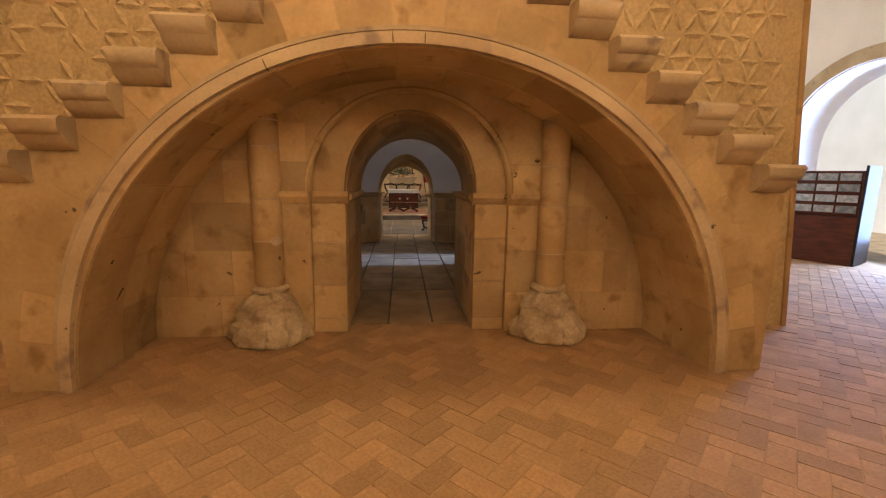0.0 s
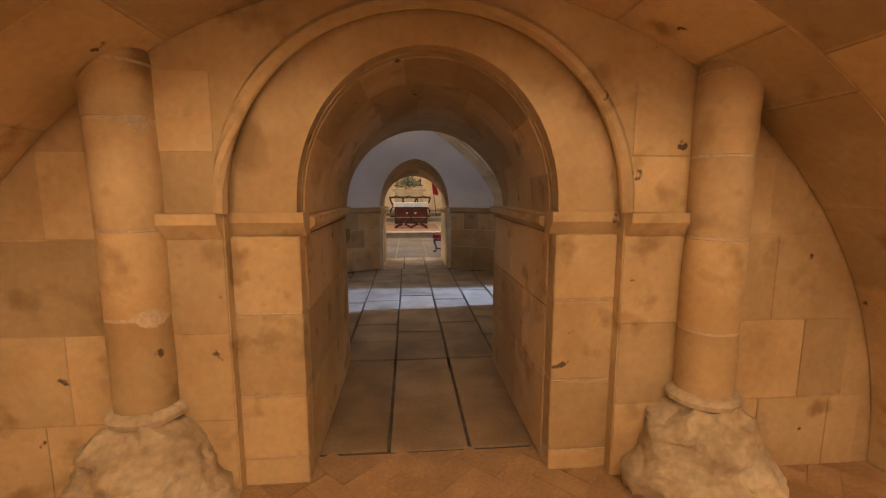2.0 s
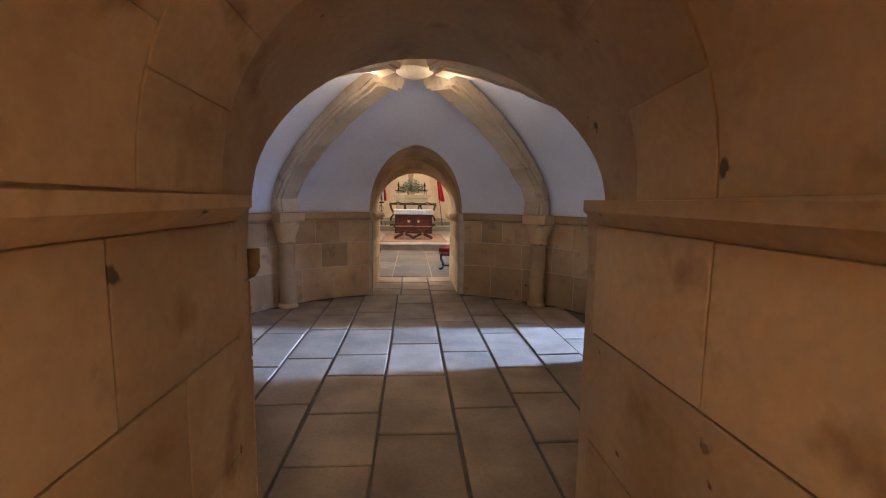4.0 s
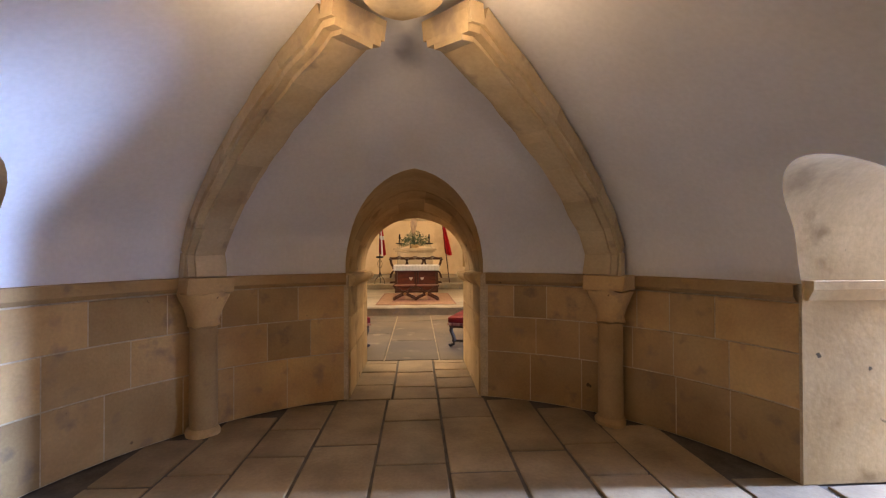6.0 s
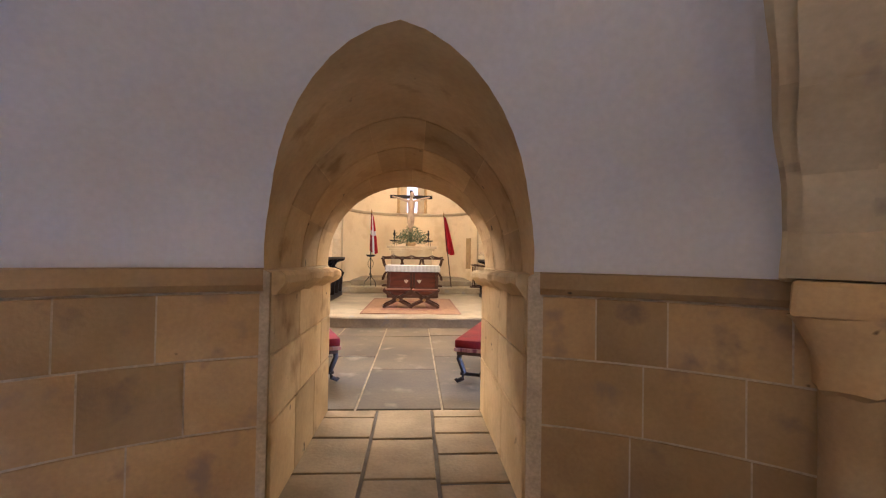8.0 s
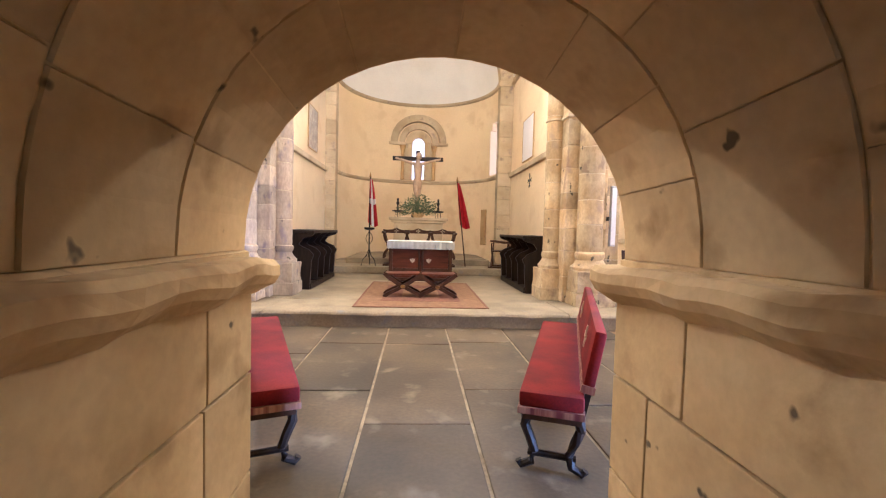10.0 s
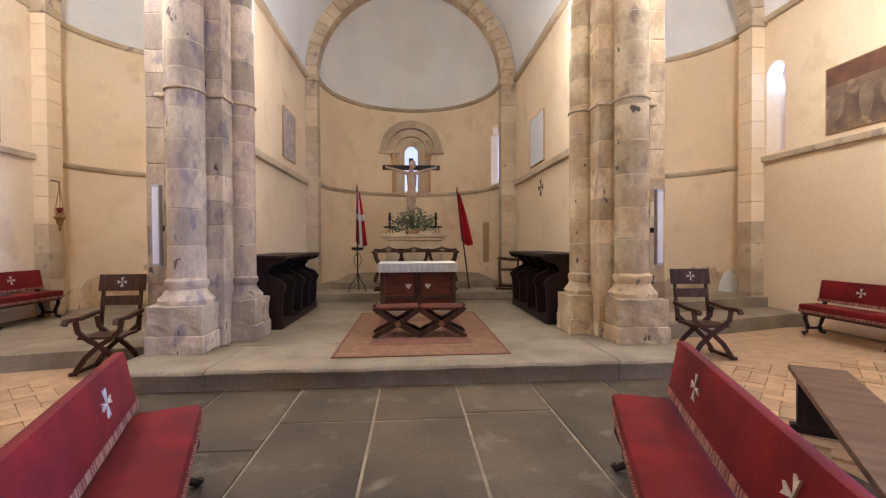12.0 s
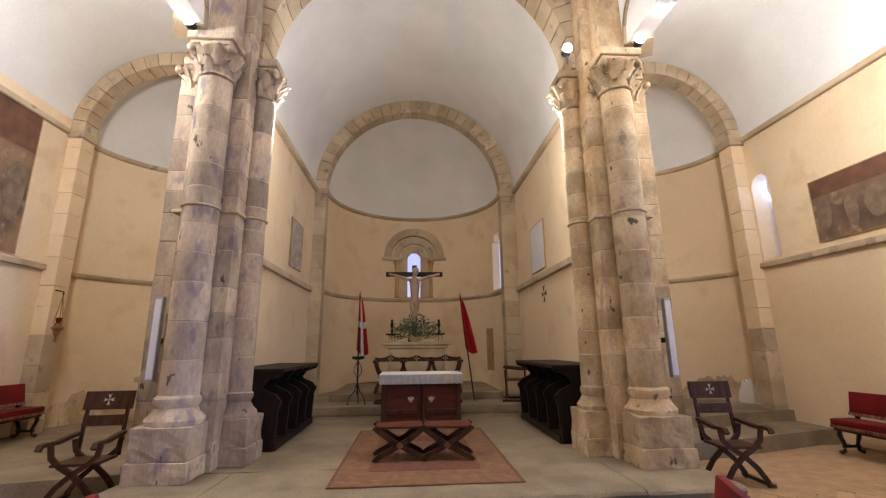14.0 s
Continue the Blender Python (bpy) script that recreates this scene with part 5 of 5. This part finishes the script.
        for s_ in (-1, 1):
            part("scroll", tube(nb(), [(s_ * (0.02 + 0.06 * math.sin(k * 0.5)), 0, 0.52 + 0.045 * k) for k in range(8)], 0.007, 6), IRON, t)
    return t


flag(pose(-1.26, 22.0, 0.37), "red flag with a white cross in a black iron stand", REDFLAG, True, 0.0, True)
flag(pose(1.14, 22.25, 0.37), "plain red flag leaning on a wooden pole", REDFLAG, False, -0.26, False)


# ---- choir stalls ----
def stalls(m, length, seats, label):
    """Stalls along local x, backs at local y=0.70, front at y=0."""
    t = thing("choir_stalls", m, label, "stalls", "choir stalls")
    part("back", box(nb(), 0, length, 0.66, 0.70, 0.1, 0.97, 0.006), BLACKWOOD, t)
    part("top_rail", box(nb(), -0.04, length + 0.04, -0.02, 0.71, 0.97, 1.02, 0.012), BLACKWOOD, t)
    part("floor_board", box(nb(), 0, length, 0.03, 0.70, 0, 0.10, 0.006), BLACKWOOD, t)
    knots = [(0.0, 0.05), (0.48, 0.03), (0.60, -0.01), (0.66, 0.04), (0.78, 0.24), (0.86, 0.19), (0.94, 0.0), (0.97, -0.02)]
    o = [(0.70, 0.97), (0.70, 0.0)]
    for (z0, y0), (z1, y1) in zip(knots, knots[1:]):
        for j in range(5):
            u = j / 5
            o.append((y0 + (y1 - y0) * u * u * (3 - 2 * u), z0 + (z1 - z0) * u))
    o.append((-0.02, 0.97))
    for i in range(seats + 1):
        x = length * i / seats
        bm = nb()
        extrude(bm, o, x - 0.025, x + 0.025, "yz")
        part("divider", bm, BLACKWOOD, t, "curved dark divider")
        if i < seats:
            part("seat", box(nb(), x + 0.03, x + length / seats - 0.03, 0.22, 0.66, 0.42, 0.46, 0.01), BLACKWOOD, t)
    return t


stalls(Matrix.Translation((-1.87, 18.92, 0.2)) @ Matrix.Rotation(radians(90), 4, "Z"), 2.1, 4, "blackened oak choir stalls with curved dividers along the wall")
stalls(Matrix.Translation((1.78, 21.0, 0.2)) @ Matrix.Rotation(radians(-90), 4, "Z"), 2.1, 4, "blackened oak choir stalls with curved dividers along the wall")
scissor_chair(pose(2.02, 22.2, 0.37, 0, 0, 75), "small dark folding armchair at the end of the stalls", False)

# ---- pictures, loudspeakers, lamps ----
def picture(name, m, w, h, mat, label, frame_mat):
    t = thing(name, m, label, "painting")
    part("canvas", box(nb(), -w / 2, w / 2, 0.0, 0.02, 0, h), mat, t)
    for x0, x1, z0, z1 in ((-w / 2 - 0.015, w / 2 + 0.015, -0.015, 0), (-w / 2 - 0.015, w / 2 + 0.015, h, h + 0.015), (-w / 2 - 0.015, -w / 2, 0, h), (w / 2, w / 2 + 0.015, 0, h)):
        part("frame", box(nb(), x0, x1, -0.006, 0.02, z0, z1), frame_mat, t)
    return t


picture("panel_painting", Matrix.Translation((-2.622, 21.95, 3.12)) @ Matrix.Rotation(radians(90), 4, "Z"), 0.85, 0.98, PANEL, "faded painted panel in a thin frame on the wall", DIM)
picture("panel_painting", Matrix.Translation((2.472, 21.60, 3.02)) @ Matrix.Rotation(radians(-90), 4, "Z"), 0.95, 0.98, WHITE, "pale faded panel in a thin frame on the wall", DIM)
oil_south = picture("oil_painting", Matrix.Translation((XR - 0.022, 17.95, 3.05)) @ Matrix.Rotation(radians(-90), 4, "Z"), 2.3, 0.98, PAINTING, "dark old painting of blurred forms above the bench", DIM)
oil_north = picture("oil_painting", Matrix.Translation((XL + 0.022, 19.0, 3.0)) @ Matrix.Rotation(radians(90), 4, "Z"), 2.0, 2.35, PAINTING, "large dark old painting hanging in the chapel", DIM)
FORM = material("pale_old_paint", (0.26, 0.19, 0.125), (0.15, 0.105, 0.07), 0.5, 6, 0.1, 60)
SEPIA = material("red_brown_old_paint", (0.19, 0.085, 0.045), (0.11, 0.055, 0.035), 0.5, 4, 0.1, 60)


def painted_forms(t, w, h, count, seed):
    """Rounded plain shapes and a darker band, as thin layers of paint on a canvas."""
    rnd = random.Random(seed)
    part("painted_band", box(nb(), -w / 2, w / 2, -0.002, 0.001, h * 0.72, h), SEPIA, t)
    for i in range(count):
        cx, cz = -w / 2 + w * (i + 0.5) / count + rnd.uniform(-0.05, 0.05), h * rnd.uniform(0.40, 0.5)
        rx, rz = w / count * rnd.uniform(0.26, 0.4), h * rnd.uniform(0.18, 0.26)
        part("painted_shape", extrude(nb(), [(cx + rx * math.cos(6.2832 * k / 18), cz + rz * math.sin(6.2832 * k / 18) * (1.25 if k > 9 else 0.9)) for k in range(18)], -0.004, 0.001), FORM, t)


painted_forms(oil_south, 2.3, 0.98, 6, 3)
painted_forms(oil_north, 2.0, 2.35, 4, 9)
wc = thing("painted_cross", Matrix.Translation((2.497, 21.40, 2.50)) @ Matrix.Rotation(radians(90), 4, "Z"), "black eight-pointed cross painted on the wall", "wall cross")
part("cross", cross_star(nb(), 0.34, 0.0), BLACKPAINT, wc)
for x, z0, z1 in ((-2.99, 1.14, 2.06), (2.92, 1.10, 2.03)):
    t = thing("column_speaker", (x, 17.90, z0), "slim grey-white column loudspeaker fixed to the pier", "loudspeaker", "column loudspeakers")
    cab = part("cabinet", box(nb(), -0.045, 0.045, 0, 0.07, 0, z1 - z0, 0.012), GREYP, t)
    part("grille", box(nb(), -0.034, 0.034, -0.004, 0.0, 0.03, z1 - z0 - 0.03), WHITE, cab)
    part("bracket", box(nb(), -0.02, 0.02, 0.07, 0.30, 0.4, 0.46), IRON, t)
for p in LAMP_SPOTS:
    t = thing("spot_lamp", (p[0], p[1] + 0.09, p[2]), "small lit spot lamp on top of the capital", "lamp", "capital lamps")
    part("housing", lathe(nb(), [(0.03, -0.12), (0.06, -0.10), (0.07, -0.02)], 14), IRON, t).matrix_basis = pose(0, 0, 0, 75, 0, 0)
    part("bulb", lathe(nb(), [(0.065, -0.015), (0.06, 0.03), (0.03, 0.055)], 14), BULB, t).matrix_basis = pose(0, 0, 0, 75, 0, 0)
    part("bracket", box(nb(), -0.012, 0.012, 0.03, 0.05, -0.2, -0.02), IRON, t)
t = thing("sanctuary_lamp", (-6.12, 20.65, 0), "brass hanging lamp on a wall bracket", "lamp")
part("bracket", tube(nb(), [(-0.33, 0, 2.42), (-0.2, 0, 2.50), (0.0, 0, 2.46), (0.0, 0, 2.40)], 0.012, 6), IRON, t)
part("wall_plate", box(nb(), -0.36, -0.33, -0.03, 0.03, 2.2, 2.5), IRON, t)
for q in range(3):
    a = radians(120 * q)
    part("chain", tube(nb(), [(0, 0, 2.40), (0.07 * math.cos(a), 0.07 * math.sin(a), 1.92)], 0.006, 5), BRASS, t)
bowl = part("bowl", lathe(nb(), [(0.01, 1.62), (0.025, 1.66), (0.015, 1.70), (0.05, 1.76), (0.05, 1.80), (0.085, 1.84), (0.085, 1.86), (0.05, 1.90), (0.055, 1.93)], 18), BRASS, t, "", True)
part("glass_cup", lathe(nb(), [(0.03, 1.92), (0.045, 2.0), (0.04, 2.02)], 12), VELVET, bowl, "small red glass")
# side altars
for x, y, z in ((4.3, 21.3, 0.36), (-4.6, 21.6, 0.17)):
    t = thing("side_altar", (x, y, z), "plain pale stone altar in the side apse", "altar", "side altars")
    part("body", wear(box(nb(), -0.6, 0.6, 0, 0.6, 0, 0.72, 0.02), 0.006), OCHRE, t)
    part("slab", box(nb(), -0.7, 0.7, -0.06, 0.66, 0.72, 0.82, 0.02), PALE, t)
t = thing("candlestick", (3.85, 21.4, 1.18), "small black altar cross on a stepped foot", "altar cross")
part("foot", lathe(nb(), [(0.10, 0.0), (0.10, 0.03), (0.04, 0.06), (0.02, 0.14)], 12), IRON, t)
part("stem", box(nb(), -0.015, 0.015, -0.015, 0.015, 0.12, 0.50), IRON, t)
part("arm", box(nb(), -0.10, 0.10, -0.014, 0.014, 0.34, 0.37), IRON, t)

# ---- card stand by the portal ----
t = thing("card_stand", Matrix.Translation((8.35, 8.75, 0)) @ Matrix.Rotation(radians(-62), 4, "Z"), "red-brown wooden stand with rows of picture cards", "display stand")
part("cabinet", box(nb(), -0.55, 0.55, 0, 0.5, 0, 0.95, 0.01), REDWOOD, t)
part("side_panel", box(nb(), 0.55, 0.60, 0.0, 0.9, 0, 1.95, 0.01), BLACKWOOD, t)
rack = part("rack", box(nb(), -0.55, 0.55, 0.05, 0.10, 0.95, 1.85, 0.008), REDWOOD, t)
for i in range(3):
    for j in range(4):
        x0, z0 = -0.50 + i * 0.345, 1.0 + j * 0.21
        part("card", box(nb(), x0, x0 + 0.31, 0.03, 0.045, z0 + 0.03, z0 + 0.17), CARD, rack)
        part("ledge", box(nb(), x0 - 0.01, x0 + 0.32, -0.01, 0.05, z0, z0 + 0.025), REDWOOD, rack)
t = thing("portal_door", (8.80, 6.80, 0), "dark wooden door leaf standing open at the portal", "door")
part("leaf", box(nb(), 0, 0.08, -1.3, 0.0, 0.02, 3.4, 0.01), BLACKWOOD, t)

# ---- pieces of the floors ----
def slab_field(floor, mesh_name, mat, rects, top, gap, rnd, thick=0.02):
    for x0, x1, y0, y1 in rects:
        dz = rnd.uniform(-0.003, 0.003)
        part(mesh_name, wear(box(nb(), x0 + gap / 2, x1 - gap / 2, y0 + gap / 2, y1 - gap / 2, top - thick, top + dz, 0.008), gap * 0.35, 4), mat, floor)


rnd = random.Random(11)
# long slabs of the west passage, the chamber and the east passage
fl = structure("floor_chamber", extrude(nb(), [(2.5 * math.cos(radians(10 * i)), CY + 2.5 * math.sin(radians(10 * i))) for i in range(36)], -0.021, -0.012, "xy"), JOINT, "worn flagstone floor of the chamber and passages", "floor")
part("bed", box(nb(), -0.75, 0.68, 5.42, 6.9, -0.021, -0.012), JOINT, fl)
part("bed", box(nb(), -0.73, 0.65, 11.3, 12.95, -0.021, -0.012), JOINT, fl)
part("bed", box(nb(), -4.2, 4.2, 8.85, 9.76, -0.021, -0.0125), JOINT, fl)
rects = []
cols = [(-0.28, 0.21), (-0.74, -0.28), (0.21, 0.66)]
for x0, x1 in cols:
    y = 5.42 + rnd.uniform(0, 0.02)
    while y < 6.85:
        h = rnd.uniform(1.5, 2.2)
        y1 = min(y + h, 6.85)
        if 6.85 - y1 < 0.35:
            y1 = 6.85
        rects.append((x0, x1, y, y1))
        y = y1
xs = [-2.45, -2.0, -1.6, -1.18, -0.76, -0.28, 0.21, 0.66, 1.08, 1.5, 1.95, 2.45]
for x0, x1 in zip(xs, xs[1:]):
    m = max(abs(x0), abs(x1)) - 0.05
    reach = math.sqrt(max(2.46 ** 2 - min(m, 2.4) ** 2, 0.5))
    y, end = CY - reach, CY + reach
    if abs(x0 + x1) < 1.5:
        y, end = 6.85, 11.45
    while y < end:
        h = rnd.uniform(0.45, 1.1)
        y1 = min(y + h, end)
        if end - y1 < 0.25:
            y1 = end
        rects.append((x0, x1, y, y1))
        y = y1
for x0, x1 in ((-0.71, -0.24), (-0.24, 0.21), (0.21, 0.65)):
    y = 11.45
    while y < 12.95:
        y1 = min(y + rnd.uniform(0.3, 0.55), 12.95)
        if 12.95 - y1 < 0.15:
            y1 = 12.95
        rects.append((x0, x1, y, y1))
        y = y1
for s in (-1, 1):
    for j in range(4):
        rects.append(tuple(sorted((s * (2.47 + 0.43 * j), s * (2.90 + 0.43 * j)))) + (8.87, 9.30))
        rects.append(tuple(sorted((s * (2.47 + 0.43 * j), s * (2.90 + 0.43 * j)))) + (9.30, 9.74))
slab_field(fl, "flagstone", FLAG, rects, 0.0, 0.022, rnd)

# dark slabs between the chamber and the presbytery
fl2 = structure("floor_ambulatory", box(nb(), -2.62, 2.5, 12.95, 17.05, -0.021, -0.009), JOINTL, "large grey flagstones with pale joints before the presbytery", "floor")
rects = []
for i in range(7):
    x0, x1 = -2.62 + 0.0 + i * 0.731, -2.62 + (i + 1) * 0.731
    y = 12.95
    first = True
    while y < 17.04:
        h = rnd.uniform(1.4, 2.2) if not first else rnd.uniform(0.7, 1.9)
        first = False
        y1 = min(y + h, 17.04)
        if 17.04 - y1 < 0.4:
            y1 = 17.04
        rects.append((x0, x1, y, y1))
        y = y1
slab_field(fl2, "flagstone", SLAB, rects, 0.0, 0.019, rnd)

# ashlar of the chamber wall: blocks a few millimetres proud of the joint
blocks_mesh = {}
for q in range(4):
    for z0, z1 in ((0.0, 0.45), (0.45, 0.79), (0.79, 1.10)):
        lo = {0: 14.5, 1: 16.8, 2: 7, 3: 16.6}[q]
        hi = {0: 73.2, 1: 165.5 - 90, 2: 73.4, 3: 83}[q]
        a, end = 90 * q + lo, 90 * q + hi
        while a < end - 1:
            w = rnd.uniform(6, 13)
            b = min(a + w, end)
            if end - b < 5:
                b = end
            bm = nb()
            lathe(bm, [(2.425, z0 + 0.003), (2.413, z0 + 0.007), (2.413, z1 - 0.007), (2.425, z1 - 0.003)], 5, 0, CY, a + 0.09, b - 0.09)
            part("ashlar_block", bm, DIM, edicule)
            a = b
# blocks on the jambs of the east passage
for s in (-1, 1):
    for z0, z1 in ((0.0, 0.45), (0.45, 0.79), (0.79, 1.09)):
        y = 11.50
        while y < 12.9:
            y1 = min(y + rnd.uniform(0.35, 0.7), 12.922)
            if 12.922 - y1 < 0.2:
                y1 = 12.922
            part("ashlar_block", box(nb(), DOOR2 + s * 0.63, DOOR2 + s * 0.65, y + 0.004, y1 - 0.004, z0 + 0.004, z1 - 0.004, 0.005), STONE, edicule)
            y = y1
    for z0, z1 in ((0.0, 0.5), (0.5, 0.92), (0.92, 1.33)):
        y = 5.31
        while y < 6.7:
            y1 = min(y + rnd.uniform(0.4, 0.8), 6.72)
            if 6.72 - y1 < 0.2:
                y1 = 6.72
            part("ashlar_block", box(nb(), DOOR1 + s * 0.648, DOOR1 + s * 0.665, y + 0.003, y1 - 0.003, z0 + 0.003, z1 - 0.003, 0.004), STONE, edicule)
            y = y1

# curved courses of the vaults and the face of the door wall
def arch_courses(parent, curve, y0, y1, splits, rows, lift, mat, name="ashlar_block"):
    """Thin curved blocks on the underside of a vault; curve(u): the point at u of 1."""
    for j in range(rows):
        ya, yb = y0 + (y1 - y0) * j / rows, y0 + (y1 - y0) * (j + 1) / rows
        cuts = [0.0]
        while cuts[-1] < 1 - 0.5 / splits:
            cuts.append(min(1.0, cuts[-1] + rnd.uniform(0.7, 1.3) / splits))
        cuts[-1] = 1.0
        for a, b in zip(cuts, cuts[1:]):
            bm = nb()
            g = 0.0012
            rows_ = []
            for i in range(6):
                u = a + g + (b - a - 2 * g) * i / 5
                d = lift * rnd.uniform(0.85, 1.1)
                rows_.append([bm.verts.new((curve(u, e, y)[0], y, curve(u, e, y)[1])) for y, e in ((ya + 0.003, 0.0), (ya + 0.007, d), (yb - 0.007, d), (yb - 0.003, 0.0))])
            for r0, r1 in zip(rows_, rows_[1:]):
                for k in range(3):
                    bm.faces.new((r0[k], r0[k + 1], r1[k + 1], r1[k]))
            bm.faces.new(rows_[0])
            bm.faces.new(rows_[-1])
            part(name, bm, mat, parent)


def round_curve(c, r):
    return lambda u, d, y: (c - (r - d) * math.cos(math.pi * u), (r - d) * math.sin(math.pi * u))


arch_courses(stair, round_curve(AC, AR), 4.07, 5.115, 15, 2, 0.005, STONE, "soffit_block")


def soffit(curve_at, c):
    def at(u, d, y):
        pts = curve_at(y)
        k = min(int(u * 24), 23)
        p = Vector(pts[k]).lerp(Vector(pts[k + 1]), u * 24 - k)
        return p + (Vector((c, 1.1)) - p).normalized() * d
    return at


arch_courses(edicule, soffit(west_curve, DOOR1), 5.32, 6.62, 7, 3, 0.006, STONE)
arch_courses(edicule, soffit(east_curve, DOOR2), 11.70, 12.92, 7, 3, 0.006, STONE)
# voussoirs on the face of the big arch
for i in range(23):
    a0, a1 = math.pi * (i + 0.012) / 23, math.pi * (i + 0.988) / 23
    r0, r1 = AR + 0.135, AR + rnd.uniform(0.36, 0.42)
    o = [(AC - r0 * math.cos(a0 + (a1 - a0) * j / 4), r0 * math.sin(a0 + (a1 - a0) * j / 4)) for j in range(5)] + [(AC - r1 * math.cos(a1 - (a1 - a0) * j / 4), r1 * math.sin(a1 - (a1 - a0) * j / 4)) for j in range(5)]
    part("voussoir", extrude(nb(), o, 4.054, 4.062), STONE, stair)
# short open joints in the soffit's front edge
for a in (66, 86, 91):
    a = radians(a)
    u, v = Vector((-math.cos(a), math.sin(a))), Vector((math.sin(a), math.cos(a)))
    c = Vector((AC, 0)) + u * (AR + 0.06)
    o = [c + u * p + v * q for p, q in ((-0.05, -0.005), (0.01, -0.003), (0.024, 0.001), (0.01, 0.004), (-0.05, 0.004))]
    part("open_joint", extrude(nb(), [(p.x, p.y) for p in o], 4.012, 4.07), JOINT, stair, "dark open joint")
# blocks on the flat of the door wall
west_door = bpy.data.objects["wall_west_door"]
for s in (-1, 1):
    z = 0.0
    for h in (0.42, 0.45, 0.46, 0.40, 0.36, 0.32):
        x = 0.984 if z < 1.35 else 1.10 if z < 1.7 else 1.0
        edge = math.sqrt(max(AR ** 2 - (z + h) ** 2, 0.0)) - 0.05
        while x < edge - 0.1:
            x1 = min(x + rnd.uniform(0.32, 0.55), edge)
            if edge - x1 < 0.12:
                x1 = edge
            part("ashlar_block", box(nb(), DOOR1 + s * (x + 0.003), DOOR1 + s * (x1 - 0.003), 5.114, 5.122, z + 0.003, z + h - 0.003, 0.002), STONE, west_door)
            x = x1
        z += h

# herringbone brick: the nearest bricks are pieces, the rest one mesh
brick_floor = structure("floor_brick", box(nb(), -9.4, 9.4, -0.5, 5.42, -0.0215, -0.005), MORTAR, "herringbone floor of worn terracotta bricks", "floor")
BL, BW, G = 0.29, 0.145, 0.008
def brick_bm(bm, m=None):
    return box(bm, G / 2, BL - G / 2, G / 2, BW - G / 2, -0.016, 0.0, 0.003 if m is None else 0.0, m)
one = finish(brick_bm(nb()), "brick", BRICK)
far_v, far_f = [], []
count = 0
rot = Matrix.Translation((0, 3, 0)) @ Matrix.Rotation(radians(45), 4, "Z")
for i in range(-70, 70):
    for j in range(-70, 70):
        # two bricks of each herringbone cell
        for kind in (0, 1):
            base = Vector((BW * (i + 2 * j), BW * (i - 2 * j), 0))
            m = rot @ Matrix.Translation(base) @ (Matrix.Identity(4) if kind == 0 else Matrix.Translation((BW, BW, 0)) @ Matrix.Rotation(radians(90), 4, "Z"))
            c = m @ Vector((BL / 2, BW / 2, 0))
            east = 13.0 < c.y < 18.2 and (c.x < -2.68 or c.x > 2.56) and abs(c.x) < 6.4
            if not (-0.3 < c.y < 5.36 and abs(c.x) < 7.5 or east or 5.3 <= c.y <= 13 and 4.3 < abs(c.x) < 8.6 and c.x > 0):
                continue
            if c.y < 5.0 and abs(c.x) > 2.46 and abs(c.x) < 3.0 and c.y > 4.04:
                continue
            if abs(c.x) < 2.4 and 1.95 < c.y < 5.36 and count < 300:
                ob = new("brick", one)
                ob.parent = brick_floor
                ob.matrix_basis = m @ Matrix.Translation((0, 0, rnd.uniform(-0.003, 0.0015)))
                count += 1
            else:
                k = len(far_v)
                dz = rnd.uniform(-0.003, 0.0015)
                for z in (-0.016, dz):
                    for x, y in ((G / 2, G / 2), (BL - G / 2, G / 2), (BL - G / 2, BW - G / 2), (G / 2, BW - G / 2)):
                        far_v.append(m @ Vector((x, y, z)))
                far_f += [(k + 4, k + 5, k + 6, k + 7), (k, k + 1, k + 5, k + 4), (k + 1, k + 2, k + 6, k + 5), (k + 2, k + 3, k + 7, k + 6), (k + 3, k, k + 4, k + 7)]
me = bpy.data.meshes.new("bricks")
me.from_pydata(far_v, [], far_f)
me.materials.append(BRICK)
ob = new("bricks", me)
ob.parent = brick_floor
ob["kind"] = "stuff"
